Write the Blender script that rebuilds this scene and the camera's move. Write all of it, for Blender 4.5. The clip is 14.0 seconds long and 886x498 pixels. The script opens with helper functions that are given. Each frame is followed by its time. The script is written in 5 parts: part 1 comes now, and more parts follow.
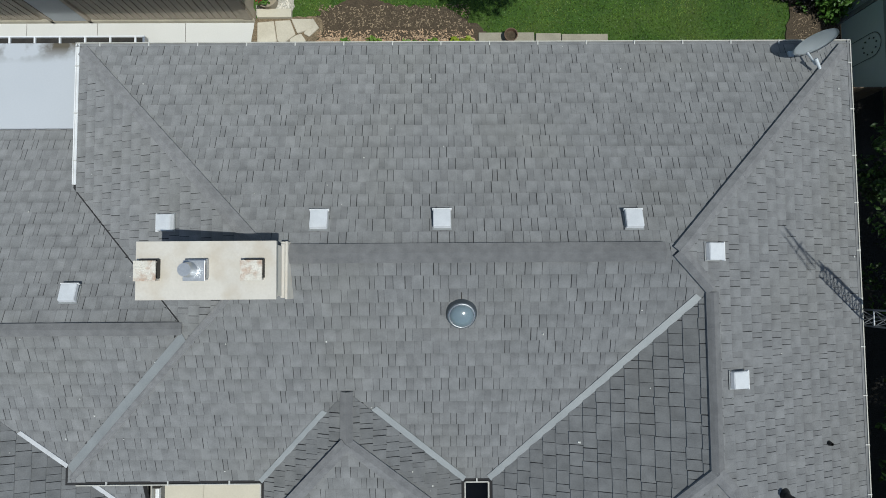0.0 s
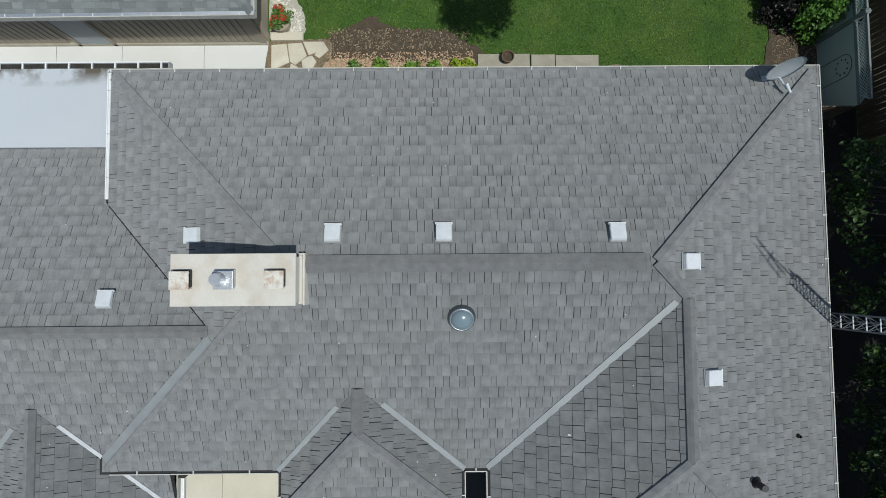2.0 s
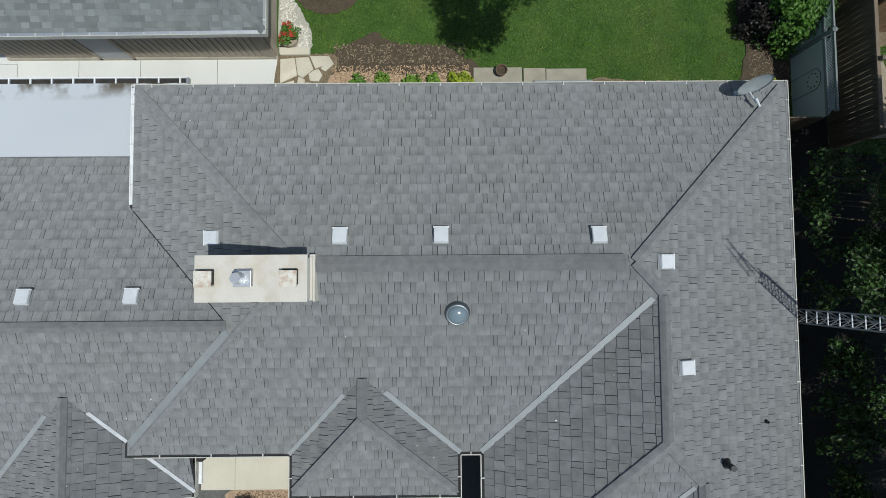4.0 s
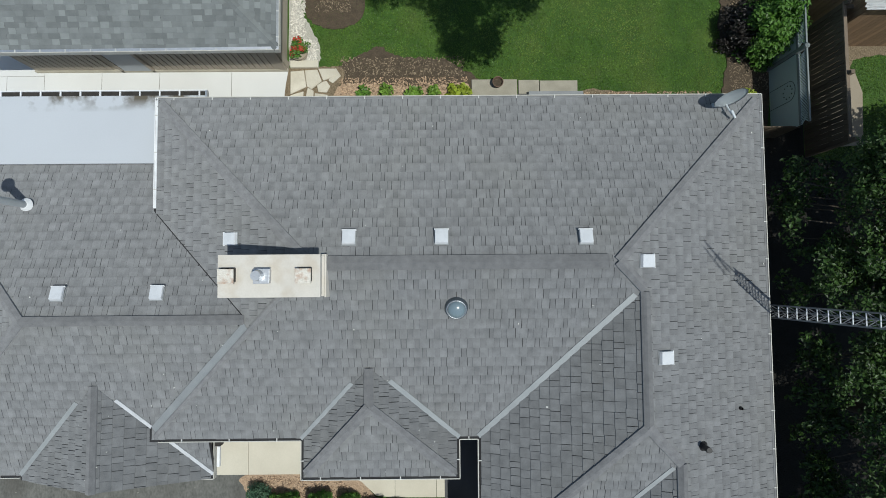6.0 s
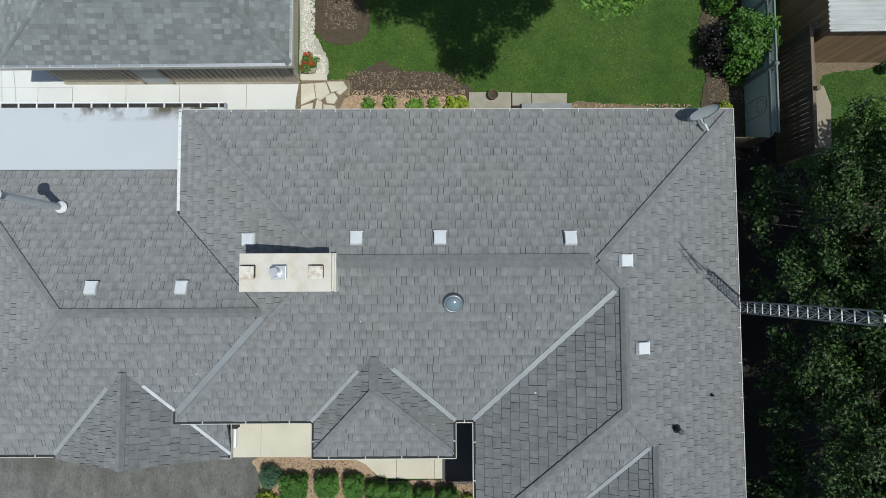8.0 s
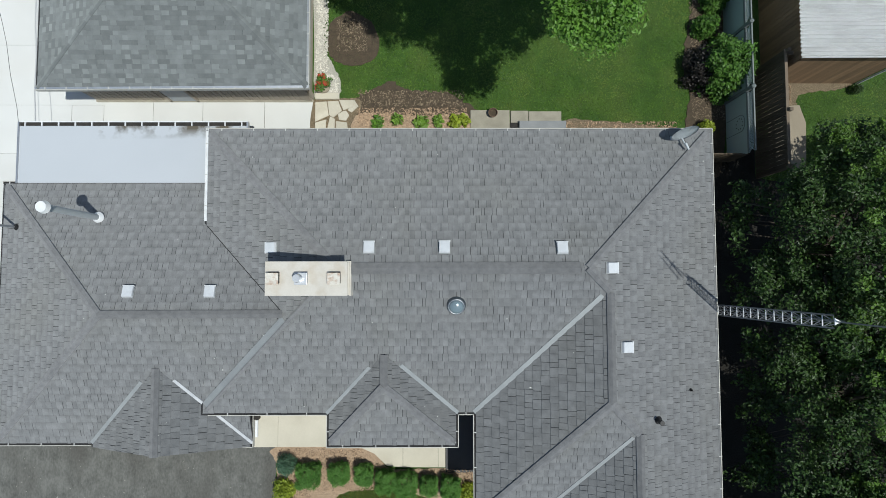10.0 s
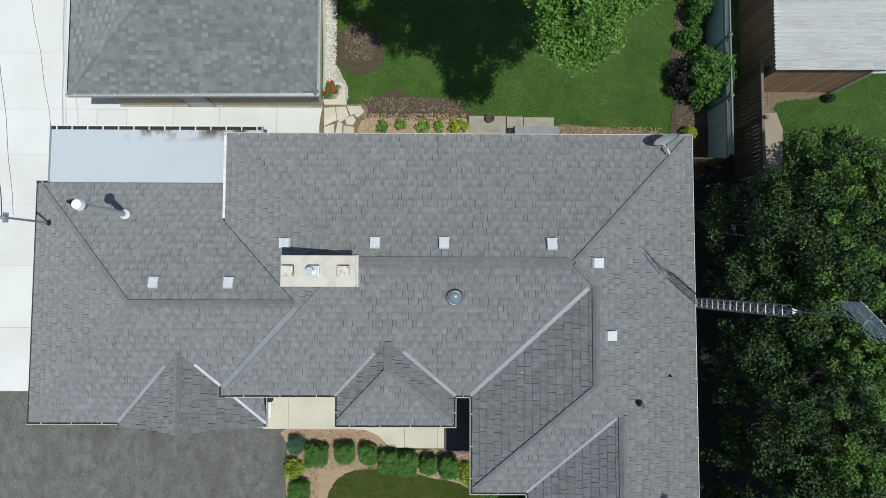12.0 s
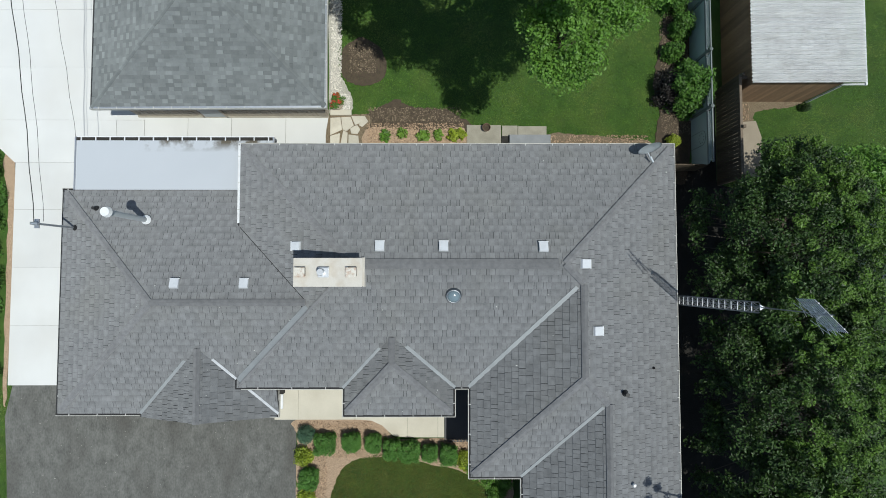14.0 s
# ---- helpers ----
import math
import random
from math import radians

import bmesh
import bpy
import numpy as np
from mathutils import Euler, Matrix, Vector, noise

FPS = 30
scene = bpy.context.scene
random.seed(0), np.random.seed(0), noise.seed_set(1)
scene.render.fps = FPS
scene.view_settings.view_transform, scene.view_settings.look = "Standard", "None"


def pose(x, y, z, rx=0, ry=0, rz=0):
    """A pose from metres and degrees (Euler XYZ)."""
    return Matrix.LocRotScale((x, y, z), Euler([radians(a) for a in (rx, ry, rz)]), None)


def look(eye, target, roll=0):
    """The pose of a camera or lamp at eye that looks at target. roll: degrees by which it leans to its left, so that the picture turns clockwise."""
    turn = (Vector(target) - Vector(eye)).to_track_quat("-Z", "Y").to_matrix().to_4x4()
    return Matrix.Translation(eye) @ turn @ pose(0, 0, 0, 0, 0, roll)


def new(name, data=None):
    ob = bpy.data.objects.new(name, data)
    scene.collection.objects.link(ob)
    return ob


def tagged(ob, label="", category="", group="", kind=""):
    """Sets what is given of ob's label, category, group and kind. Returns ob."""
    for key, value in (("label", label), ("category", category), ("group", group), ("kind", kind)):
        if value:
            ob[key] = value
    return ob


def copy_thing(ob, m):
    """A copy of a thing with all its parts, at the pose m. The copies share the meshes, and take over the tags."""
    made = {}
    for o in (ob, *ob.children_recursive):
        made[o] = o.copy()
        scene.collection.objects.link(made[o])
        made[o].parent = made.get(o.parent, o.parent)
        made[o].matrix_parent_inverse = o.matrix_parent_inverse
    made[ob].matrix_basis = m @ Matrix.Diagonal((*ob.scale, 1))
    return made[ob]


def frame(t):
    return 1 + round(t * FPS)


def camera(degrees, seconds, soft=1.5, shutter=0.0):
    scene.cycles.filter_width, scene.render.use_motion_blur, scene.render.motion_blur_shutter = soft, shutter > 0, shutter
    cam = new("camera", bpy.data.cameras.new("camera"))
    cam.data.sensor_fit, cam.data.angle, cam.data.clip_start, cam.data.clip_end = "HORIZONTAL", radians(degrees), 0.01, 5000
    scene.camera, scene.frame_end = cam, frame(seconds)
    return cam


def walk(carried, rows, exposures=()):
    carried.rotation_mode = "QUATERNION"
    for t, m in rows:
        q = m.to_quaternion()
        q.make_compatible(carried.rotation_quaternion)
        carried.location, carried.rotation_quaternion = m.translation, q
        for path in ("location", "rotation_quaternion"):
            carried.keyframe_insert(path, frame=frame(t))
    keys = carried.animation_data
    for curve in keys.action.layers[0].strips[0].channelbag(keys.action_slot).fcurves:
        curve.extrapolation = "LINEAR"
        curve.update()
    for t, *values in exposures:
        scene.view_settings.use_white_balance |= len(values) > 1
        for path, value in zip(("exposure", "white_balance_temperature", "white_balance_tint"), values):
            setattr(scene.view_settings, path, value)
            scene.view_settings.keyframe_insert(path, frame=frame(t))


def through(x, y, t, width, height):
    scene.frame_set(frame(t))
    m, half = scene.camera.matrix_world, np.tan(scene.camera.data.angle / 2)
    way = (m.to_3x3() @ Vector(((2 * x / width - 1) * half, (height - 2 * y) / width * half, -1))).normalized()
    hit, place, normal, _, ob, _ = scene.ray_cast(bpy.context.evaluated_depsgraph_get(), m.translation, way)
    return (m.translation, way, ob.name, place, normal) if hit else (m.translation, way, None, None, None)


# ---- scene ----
cam = camera(73.7, 14.0, soft=0.9)
PATH = [
    (0, (0.145, 0.193, 13.356), (0.16, 0.304, 11.359), 7.3),
    (0.5, (0.139, 0.226, 13.571), (0.158, 0.339, 11.574), 9.1),
    (1, (0.137, 0.286, 13.817), (0.155, 0.4, 11.82), 8.5),
    (1.5, (0.163, 0.34, 14.075), (0.174, 0.449, 12.078), 5.4),
    (2, (0.134, 0.318, 14.327), (0.144, 0.429, 12.33), 4.7),
    (2.5, (0.136, 0.288, 14.579), (0.147, 0.402, 12.583), 5.2),
    (3, (0.171, 0.294, 14.841), (0.179, 0.407, 12.844), 3.7),
    (5.5, (0.163, 0.266, 16.086), (0.181, 0.375, 14.089), 8.8),
    (6, (0.151, 0.226, 16.375), (0.164, 0.339, 14.378), 6.1),
    (6.5, (0.126, 0.212, 16.666), (0.141, 0.323, 14.669), 7.2),
    (7, (0.135, 0.157, 16.954), (0.149, 0.271, 14.957), 6.4),
    (7.5, (0.136, 0.142, 17.308), (0.152, 0.257, 15.311), 7.6),
    (8, (0.174, 0.138, 17.677), (0.188, 0.253, 15.68), 6.7),
    (10.5, (0.05, 0.295, 19.475), (0.063, 0.406, 17.479), 6.6),
    (11, (0.07, 0.269, 19.811), (0.082, 0.374, 17.814), 6.4),
    (11.5, (0.057, 0.146, 20.173), (0.071, 0.256, 18.176), 7.1),
    (12, (0.075, 0.136, 20.513), (0.087, 0.243, 18.516), 6.6),
    (12.5, (0.065, 0.184, 20.876), (0.077, 0.284, 18.878), 6.9),
    (13, (0.001, 0.143, 21.244), (0.015, 0.244, 19.246), 8.3),
    (13.5, (-0.005, 0.095, 21.536), (0.011, 0.2, 19.539), 8.4),
    (14, (0.049, 0.206, 21.843), (0.064, 0.305, 19.845), 8.6),
]
walk(cam, [(t, look(eye, target, roll)) for t, eye, target, roll in PATH], [(0.0, -0.14, 6500, 1), (4.0, -0.11, 6500, 1), (8.0, -0.03, 6500, 1), (14.0, -0.02, 6500, 1)])

# ---- light ----
SUN_WAY = Vector((-0.237, 0.194, -0.952)).normalized()
sun = new("sun", bpy.data.lights.new("sun", "SUN"))
sun.data.energy, sun.data.angle, sun.data.color = 3.6, radians(0.53), (1.0, 0.97, 0.955)
sun.matrix_world = Matrix.Translation((10, -8, 40)) @ SUN_WAY.to_track_quat("-Z", "Y").to_matrix().to_4x4()
world = bpy.data.worlds.new("sky")
scene.world = world
world.use_nodes = True
sky = world.node_tree.nodes.new("ShaderNodeTexSky")
sky.sky_type, sky.sun_disc = "NISHITA", False
sky.sun_elevation = math.asin(-SUN_WAY.z)
sky.sun_rotation = math.atan2(-SUN_WAY.x, -SUN_WAY.y)
back = world.node_tree.nodes["Background"]
back.inputs["Strength"].default_value = 0.10
world.node_tree.links.new(sky.outputs["Color"], back.inputs["Color"])
scene.view_settings.exposure = 0.0


# ---- materials ----
def material(name, low, high, scale=6.0, fine=60.0, rough=0.8, metal=0.0, bump=0.3, depth=0.01, each=0.0, stain=0.0,
             stain_color=(0.05, 0.045, 0.04), stain_scale=0.8, fine_mix=0.4, stretch=(1, 1, 1), coat=0.0, course_shade=None):
    """Two-scale mottled surface: a broad mix of two colours, a fine grain, stains, a shift from piece to piece, and
    painted course shade.
    """
    m = bpy.data.materials.new(name)
    m.use_nodes = True
    n, l = m.node_tree.nodes, m.node_tree.links
    b = n["Principled BSDF"]
    b.inputs["Roughness"].default_value, b.inputs["Metallic"].default_value = rough, metal
    b.inputs["Coat Weight"].default_value = coat
    b.inputs["Diffuse Roughness"].default_value = 1.0 if rough > 0.85 else 0.2
    place = n.new("ShaderNodeNewGeometry")
    squash = n.new("ShaderNodeVectorMath")
    squash.operation = "MULTIPLY"
    squash.inputs[1].default_value = stretch
    l.new(place.outputs["Position"], squash.inputs[0])

    def noise_node(sc, detail):
        t = n.new("ShaderNodeTexNoise")
        t.inputs["Scale"].default_value, t.inputs["Detail"].default_value = sc, detail
        l.new(squash.outputs[0], t.inputs["Vector"])
        return t.outputs["Fac"]

    def ramp(fac, a, c):
        r = n.new("ShaderNodeMapRange")
        r.inputs["From Min"].default_value, r.inputs["From Max"].default_value = a, c
        l.new(fac, r.inputs["Value"])
        return r.outputs["Result"]

    def blend(fac, a, c, how="MIX"):
        x = n.new("ShaderNodeMix")
        x.data_type, x.blend_type = "RGBA", how
        for socket, value in ((x.inputs[0], fac), (x.inputs[6], a), (x.inputs[7], c)):
            if isinstance(value, (tuple, float, int)):
                socket.default_value = (*value, 1) if isinstance(value, tuple) else value
            else:
                l.new(value, socket)
        return x.outputs[2]

    grain = noise_node(fine, 3)
    color = blend(ramp(noise_node(scale, 4), 0.3, 0.7), low, high)
    color = blend(fine_mix, color, blend(ramp(grain, 0.3, 0.7), low, high))
    if stain:
        spot = n.new("ShaderNodeMath")
        spot.operation = "MULTIPLY"
        l.new(ramp(noise_node(stain_scale, 5), 0.48, 0.75), spot.inputs[0])
        spot.inputs[1].default_value = stain
        color = blend(spot.outputs[0], color, stain_color)
    if each:
        info = n.new("ShaderNodeObjectInfo")
        add = n.new("ShaderNodeMath")
        add.operation = "ADD"
        l.new(info.outputs["Random"], add.inputs[0])
        l.new(place.outputs["Random Per Island"], add.inputs[1])
        frac = n.new("ShaderNodeMath")
        frac.operation = "FRACT"
        l.new(add.outputs[0], frac.inputs[0])
        scale_v = n.new("ShaderNodeMapRange")
        scale_v.inputs["To Min"].default_value, scale_v.inputs["To Max"].default_value = 1 - each, 1 + each
        l.new(frac.outputs[0], scale_v.inputs["Value"])
        color = blend(1.0, color, scale_v.outputs["Result"], "MULTIPLY")
    if course_shade:
        # butt-edge shade painted darker into every shingle course's head, patchy along the row
        first, period, amount = course_shade
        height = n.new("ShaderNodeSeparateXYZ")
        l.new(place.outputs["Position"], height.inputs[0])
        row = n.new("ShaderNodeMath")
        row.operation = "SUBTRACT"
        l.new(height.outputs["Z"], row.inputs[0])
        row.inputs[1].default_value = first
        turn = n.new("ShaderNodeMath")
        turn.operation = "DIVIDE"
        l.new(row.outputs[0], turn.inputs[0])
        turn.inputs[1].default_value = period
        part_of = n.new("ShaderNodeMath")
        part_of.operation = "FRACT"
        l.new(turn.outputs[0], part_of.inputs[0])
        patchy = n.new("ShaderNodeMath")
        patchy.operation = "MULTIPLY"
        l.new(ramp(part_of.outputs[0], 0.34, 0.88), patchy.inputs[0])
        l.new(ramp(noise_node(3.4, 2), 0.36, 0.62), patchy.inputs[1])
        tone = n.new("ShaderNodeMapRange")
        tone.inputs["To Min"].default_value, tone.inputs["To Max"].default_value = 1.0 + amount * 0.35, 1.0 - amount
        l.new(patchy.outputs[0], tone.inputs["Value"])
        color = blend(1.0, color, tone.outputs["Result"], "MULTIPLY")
    l.new(color, b.inputs["Base Color"])
    if bump:
        k = n.new("ShaderNodeBump")
        k.inputs["Strength"].default_value, k.inputs["Distance"].default_value = bump, depth
        l.new(grain, k.inputs["Height"])
        l.new(k.outputs["Normal"], b.inputs["Normal"])
    return m


# where the painted course shade starts, its height step and its strength
COURSE_SHADE = (2.65 + 0.43 * 0.07 + 0.0136, 0.43 * 0.229 / math.sqrt(1 + 0.43 ** 2), 0.15)
SHINGLE = material("asphalt shingle", (0.155, 0.159, 0.165), (0.254, 0.259, 0.266), 5.0, 55, 0.92, bump=0.5, depth=0.006, each=0.05, stain=0.2, stain_color=(0.19, 0.185, 0.15), stain_scale=0.5, course_shade=COURSE_SHADE)
# narrow tabs' darker tone: shadow along the tab joints put into the colour
SHINGLE_SHADOW_BAND = material("shingle with shadow band in colour", (0.142, 0.145, 0.151), (0.232, 0.236, 0.243), 5.0, 55, 0.92, bump=0.5, depth=0.006, each=0.05, stain=0.2, stain_color=(0.18, 0.175, 0.14), stain_scale=0.5, course_shade=COURSE_SHADE)
SHINGLE_PLAIN = material("plain asphalt shingle", (0.128, 0.132, 0.137), (0.222, 0.227, 0.233), 5.0, 55, 0.92, bump=0.5, depth=0.006, each=0.09, stain=0.16, stain_color=(0.2, 0.19, 0.16), stain_scale=0.5)
SHINGLE_GARAGE = material("blended slate shingle", (0.142, 0.155, 0.157), (0.208, 0.224, 0.226), 4, 70, 0.92, bump=0.5, depth=0.006, each=0.16)
SHINGLE_PALE = material("paler slate shingle", (0.182, 0.198, 0.199), (0.244, 0.263, 0.263), 4, 70, 0.92, bump=0.5, depth=0.006, each=0.12)
CAP = material("ridge cap shingle", (0.125, 0.127, 0.133), (0.205, 0.207, 0.213), 7, 60, 0.95, bump=0.5, depth=0.005, each=0.04)
FELT = material("shaded underlay", (0.02, 0.02, 0.022), (0.035, 0.035, 0.037), 8, 60, 0.95)
VALLEY = material("galvanised valley metal", (0.27, 0.285, 0.292), (0.355, 0.372, 0.378), 3, 40, 0.55, 0.2, 0.1, stain=0.25, stain_color=(0.2, 0.2, 0.2))
WHITE_METAL = material("white enamelled metal", (0.66, 0.67, 0.68), (0.8, 0.81, 0.82), 5, 50, 0.45, bump=0.05, stain=0.1, stain_color=(0.4, 0.37, 0.33), stain_scale=3)
LIP = material("dulled cream gutter enamel", (0.40, 0.39, 0.35), (0.58, 0.57, 0.53), 6, 50, 0.5, bump=0.05, stain=0.2, stain_color=(0.3, 0.26, 0.2), stain_scale=3)
HIP = material("hip cap shingle", (0.140, 0.142, 0.149), (0.240, 0.242, 0.250), 7.5, 60, 0.93, bump=0.5, depth=0.006, each=0.05)
HANGER = material("dull white hanger", (0.48, 0.48, 0.46), (0.6, 0.6, 0.58), 6, 50, 0.5, bump=0.05)
TRIM = material("greyed white metal trim", (0.44, 0.45, 0.47), (0.60, 0.61, 0.63), 4, 50, 0.5, bump=0.05, stain=0.35, stain_color=(0.3, 0.3, 0.3), stain_scale=3)
# near-black fill for gutter troughs, openings and small dark parts
DARK = material("near-black fill", (0.015, 0.014, 0.012), (0.05, 0.045, 0.04), 9, 60, 0.9)
CONCRETE = material("pale concrete", (0.605, 0.607, 0.597), (0.685, 0.688, 0.676), 0.8, 40, 0.85, bump=0.15, each=0.03, stain=0.15, stain_color=(0.48, 0.44, 0.38), stain_scale=0.6)
CONCRETE_TAN = material("tan concrete", (0.52, 0.487, 0.40), (0.62, 0.58, 0.485), 1.5, 40, 0.85, bump=0.15, each=0.03, stain=0.2, stain_color=(0.35, 0.3, 0.22), stain_scale=1.2)
ASPHALT = material("worn grey asphalt", (0.082, 0.083, 0.075), (0.215, 0.215, 0.20), 3.2, 14, 0.9, bump=0.8, depth=0.015, stain=0.6, stain_color=(0.066, 0.060, 0.052), stain_scale=0.8, fine_mix=0.45, stretch=(1.25, 0.7, 1))
BLACKTOP = material("smooth black sealed floor", (0.032, 0.034, 0.037), (0.045, 0.047, 0.051), 2, 40, 0.6, bump=0.1)
GRASS = material("lawn", (0.022, 0.060, 0.006), (0.062, 0.138, 0.016), 2.2, 26, 0.9, bump=0.8, depth=0.04, stain=0.45, stain_color=(0.11, 0.15, 0.03), stain_scale=0.9, fine_mix=0.5)
SOIL = material("dark garden soil", (0.044, 0.033, 0.022), (0.118, 0.088, 0.058), 6, 26, 0.95, bump=0.8, depth=0.03, fine_mix=0.6)
# near-black soil: deep shade beside the house and under trees put into colour
SHADE_SOIL = material("bare ground with shade in its colour", (0.012, 0.011, 0.009), (0.026, 0.023, 0.018), 2, 30, 0.95, bump=0.7, depth=0.03)
MULCH = material("reddish bark mulch", (0.23, 0.16, 0.105), (0.58, 0.435, 0.305), 9, 30, 0.95, bump=0.8, depth=0.03, fine_mix=0.75)
GRIT_MULCH = material("dull brown mulch", (0.10, 0.075, 0.045), (0.30, 0.235, 0.155), 7, 28, 0.95, bump=0.8, depth=0.03, fine_mix=0.75)
GRAVEL = material("pale gravel", (0.30, 0.285, 0.245), (0.56, 0.54, 0.48), 8, 30, 0.9, bump=0.9, depth=0.03, fine_mix=0.8, each=0.15)
STONE = material("cream flagstone", (0.46, 0.42, 0.34), (0.62, 0.58, 0.49), 2.5, 30, 0.85, bump=0.3, each=0.1)
SIDING = material("taupe siding", (0.32, 0.28, 0.225), (0.37, 0.325, 0.265), 1.5, 30, 0.7, bump=0.1)
BRICK = material("pale house brick", (0.38, 0.33, 0.28), (0.46, 0.41, 0.35), 2, 30, 0.85, bump=0.2)
LIMESTONE = material("cream chimney stone", (0.535, 0.505, 0.455), (0.62, 0.59, 0.54), 2.5, 30, 0.85, bump=0.3, stain=0.5, stain_color=(0.42, 0.34, 0.24), stain_scale=2.6)
WOOD_DARK = material("weathered dark fence wood", (0.075, 0.055, 0.038), (0.14, 0.105, 0.07), 3, 40, 0.85, bump=0.3, each=0.2, stretch=(1, 1, 0.15))
WOOD_BROWN = material("brown cedar boards", (0.17, 0.105, 0.06), (0.30, 0.19, 0.11), 2, 40, 0.8, bump=0.3, each=0.2, stretch=(1, 1, 0.15))
STEP_STONE = material("weathered tan concrete", (0.30, 0.28, 0.225), (0.43, 0.40, 0.33), 3, 35, 0.9, bump=0.3, stain=0.3, stain_color=(0.16, 0.15, 0.12), stain_scale=2)
PAD = material("tan pad", (0.32, 0.275, 0.21), (0.41, 0.355, 0.275), 2, 35, 0.9, bump=0.2)
VINYL = material("pale vinyl fence", (0.36, 0.43, 0.425), (0.43, 0.50, 0.495), 1, 30, 0.5, bump=0.03)
# rails and posts in a darker grey than the panels
VINYL_RAIL = material("darker grey vinyl rail", (0.14, 0.16, 0.16), (0.21, 0.235, 0.235), 3, 30, 0.55, bump=0.05)
WOOD_RAIL = material("weathered grey-brown rail", (0.12, 0.092, 0.066), (0.19, 0.148, 0.108), 3, 40, 0.85, bump=0.3, each=0.15)
TIN = material("corrugated roofing sheet", (0.76, 0.77, 0.78), (0.86, 0.87, 0.87), 2, 30, 0.5, 0.0, 0.08, stain=0.3, stain_color=(0.45, 0.44, 0.42), stain_scale=2.5, stretch=(0.4, 1.0, 1))
STEEL = material("galvanised steel", (0.42, 0.44, 0.47), (0.58, 0.60, 0.63), 5, 40, 0.4, 0.8, 0.05)


# ---- mesh helpers ----
def part(name, bm, mat, parent=None, label=""):
    """One mesh object from a bmesh, under a thing or a part."""
    me = bpy.data.meshes.new(name)
    bm.normal_update()
    bm.to_mesh(me)
    bm.free()
    me.materials.append(mat)
    ob = new(name, me)
    if parent:
        ob.parent = parent
    return tagged(ob, label)


def thing(name, label, category, group="", kind="", at=(0, 0, 0)):
    ob = new(name)
    ob.location = at
    return tagged(ob, label, category, group, kind)


def box(bm, x0, y0, z0, x1, y1, z1, bevel=0.0):
    made = bmesh.ops.create_cube(bm, size=1, matrix=Matrix.LocRotScale(((x0 + x1) / 2, (y0 + y1) / 2, (z0 + z1) / 2), None, (abs(x1 - x0), abs(y1 - y0), abs(z1 - z0))))
    if bevel:
        edges = {e for v in made["verts"] for e in v.link_edges}
        bmesh.ops.bevel(bm, geom=list(edges), offset=bevel, segments=2, affect="EDGES", profile=0.6)
    return bm


def block(x0, y0, z0, x1, y1, z1, bevel=0.0):
    return box(bmesh.new(), x0, y0, z0, x1, y1, z1, bevel)


def tube(bm, a, b, r0, r1=None, sides=8, caps=True):
    a, b = Vector(a), Vector(b)
    m = Matrix.Translation((a + b) / 2) @ (b - a).to_track_quat("Z", "Y").to_matrix().to_4x4()
    bmesh.ops.create_cone(bm, cap_ends=caps, segments=sides, radius1=r0, radius2=r0 if r1 is None else r1, depth=(b - a).length, matrix=m)
    return bm


def prism(bm, outline, top, bottom):
    """A plate over a plan outline; top and bottom give heights at (x, y)."""
    up = [bm.verts.new((x, y, top(x, y))) for x, y in outline]
    low = [bm.verts.new((x, y, bottom(x, y))) for x, y in outline]
    bm.faces.new(up)
    bm.faces.new(low[::-1])
    for i in range(len(outline)):
        j = (i + 1) % len(outline)
        bm.faces.new((up[i], low[i], low[j], up[j]))
    bmesh.ops.recalc_face_normals(bm, faces=bm.faces[:])
    return bm


def slab(outline, z0, z1):
    return prism(bmesh.new(), outline, lambda x, y: z1, lambda x, y: z0)


def smooth_outline(points, steps=5, wobble=0.0, seed=1):
    """A rounded closed outline through the points."""
    rng, out, n = random.Random(seed), [], len(points)
    for i in range(n):
        p0, p1, p2, p3 = (Vector(points[(i + k) % n]) for k in (-1, 0, 1, 2))
        for s in range(steps):
            t = s / steps
            q = 0.5 * ((2 * p1) + (p2 - p0) * t + (2 * p0 - 5 * p1 + 4 * p2 - p3) * t * t + (3 * p1 - p0 - 3 * p2 + p3) * t ** 3)
            out.append((q.x + rng.uniform(-wobble, wobble), q.y + rng.uniform(-wobble, wobble)))
    return out


# ---- ground ----
GROUND = -0.03
bm = bmesh.new()
bmesh.ops.create_grid(bm, x_segments=60, y_segments=60, size=900, matrix=Matrix.Translation((0, 0, GROUND)))
tagged(part("ground", bm, GRASS), "green lawn reaching away on all sides", "ground", kind="structure")


def bed(name, outline, z, mat, label, category, depth=0.12):
    return tagged(part(name, slab(outline, GROUND - depth, z), mat), label, category, kind="structure")


# ---- roofs ----
PITCH, EAVE, EAVE_W, EAVE_G = 0.43, 2.65, 2.1, 2.25
W_RIDGE = EAVE_W + PITCH * 3.755
XE = -6.48 + (W_RIDGE - EAVE) / PITCH
YS, YN = -4.29 + (EAVE - EAVE_W) / PITCH, 3.22 - (EAVE - EAVE_W) / PITCH
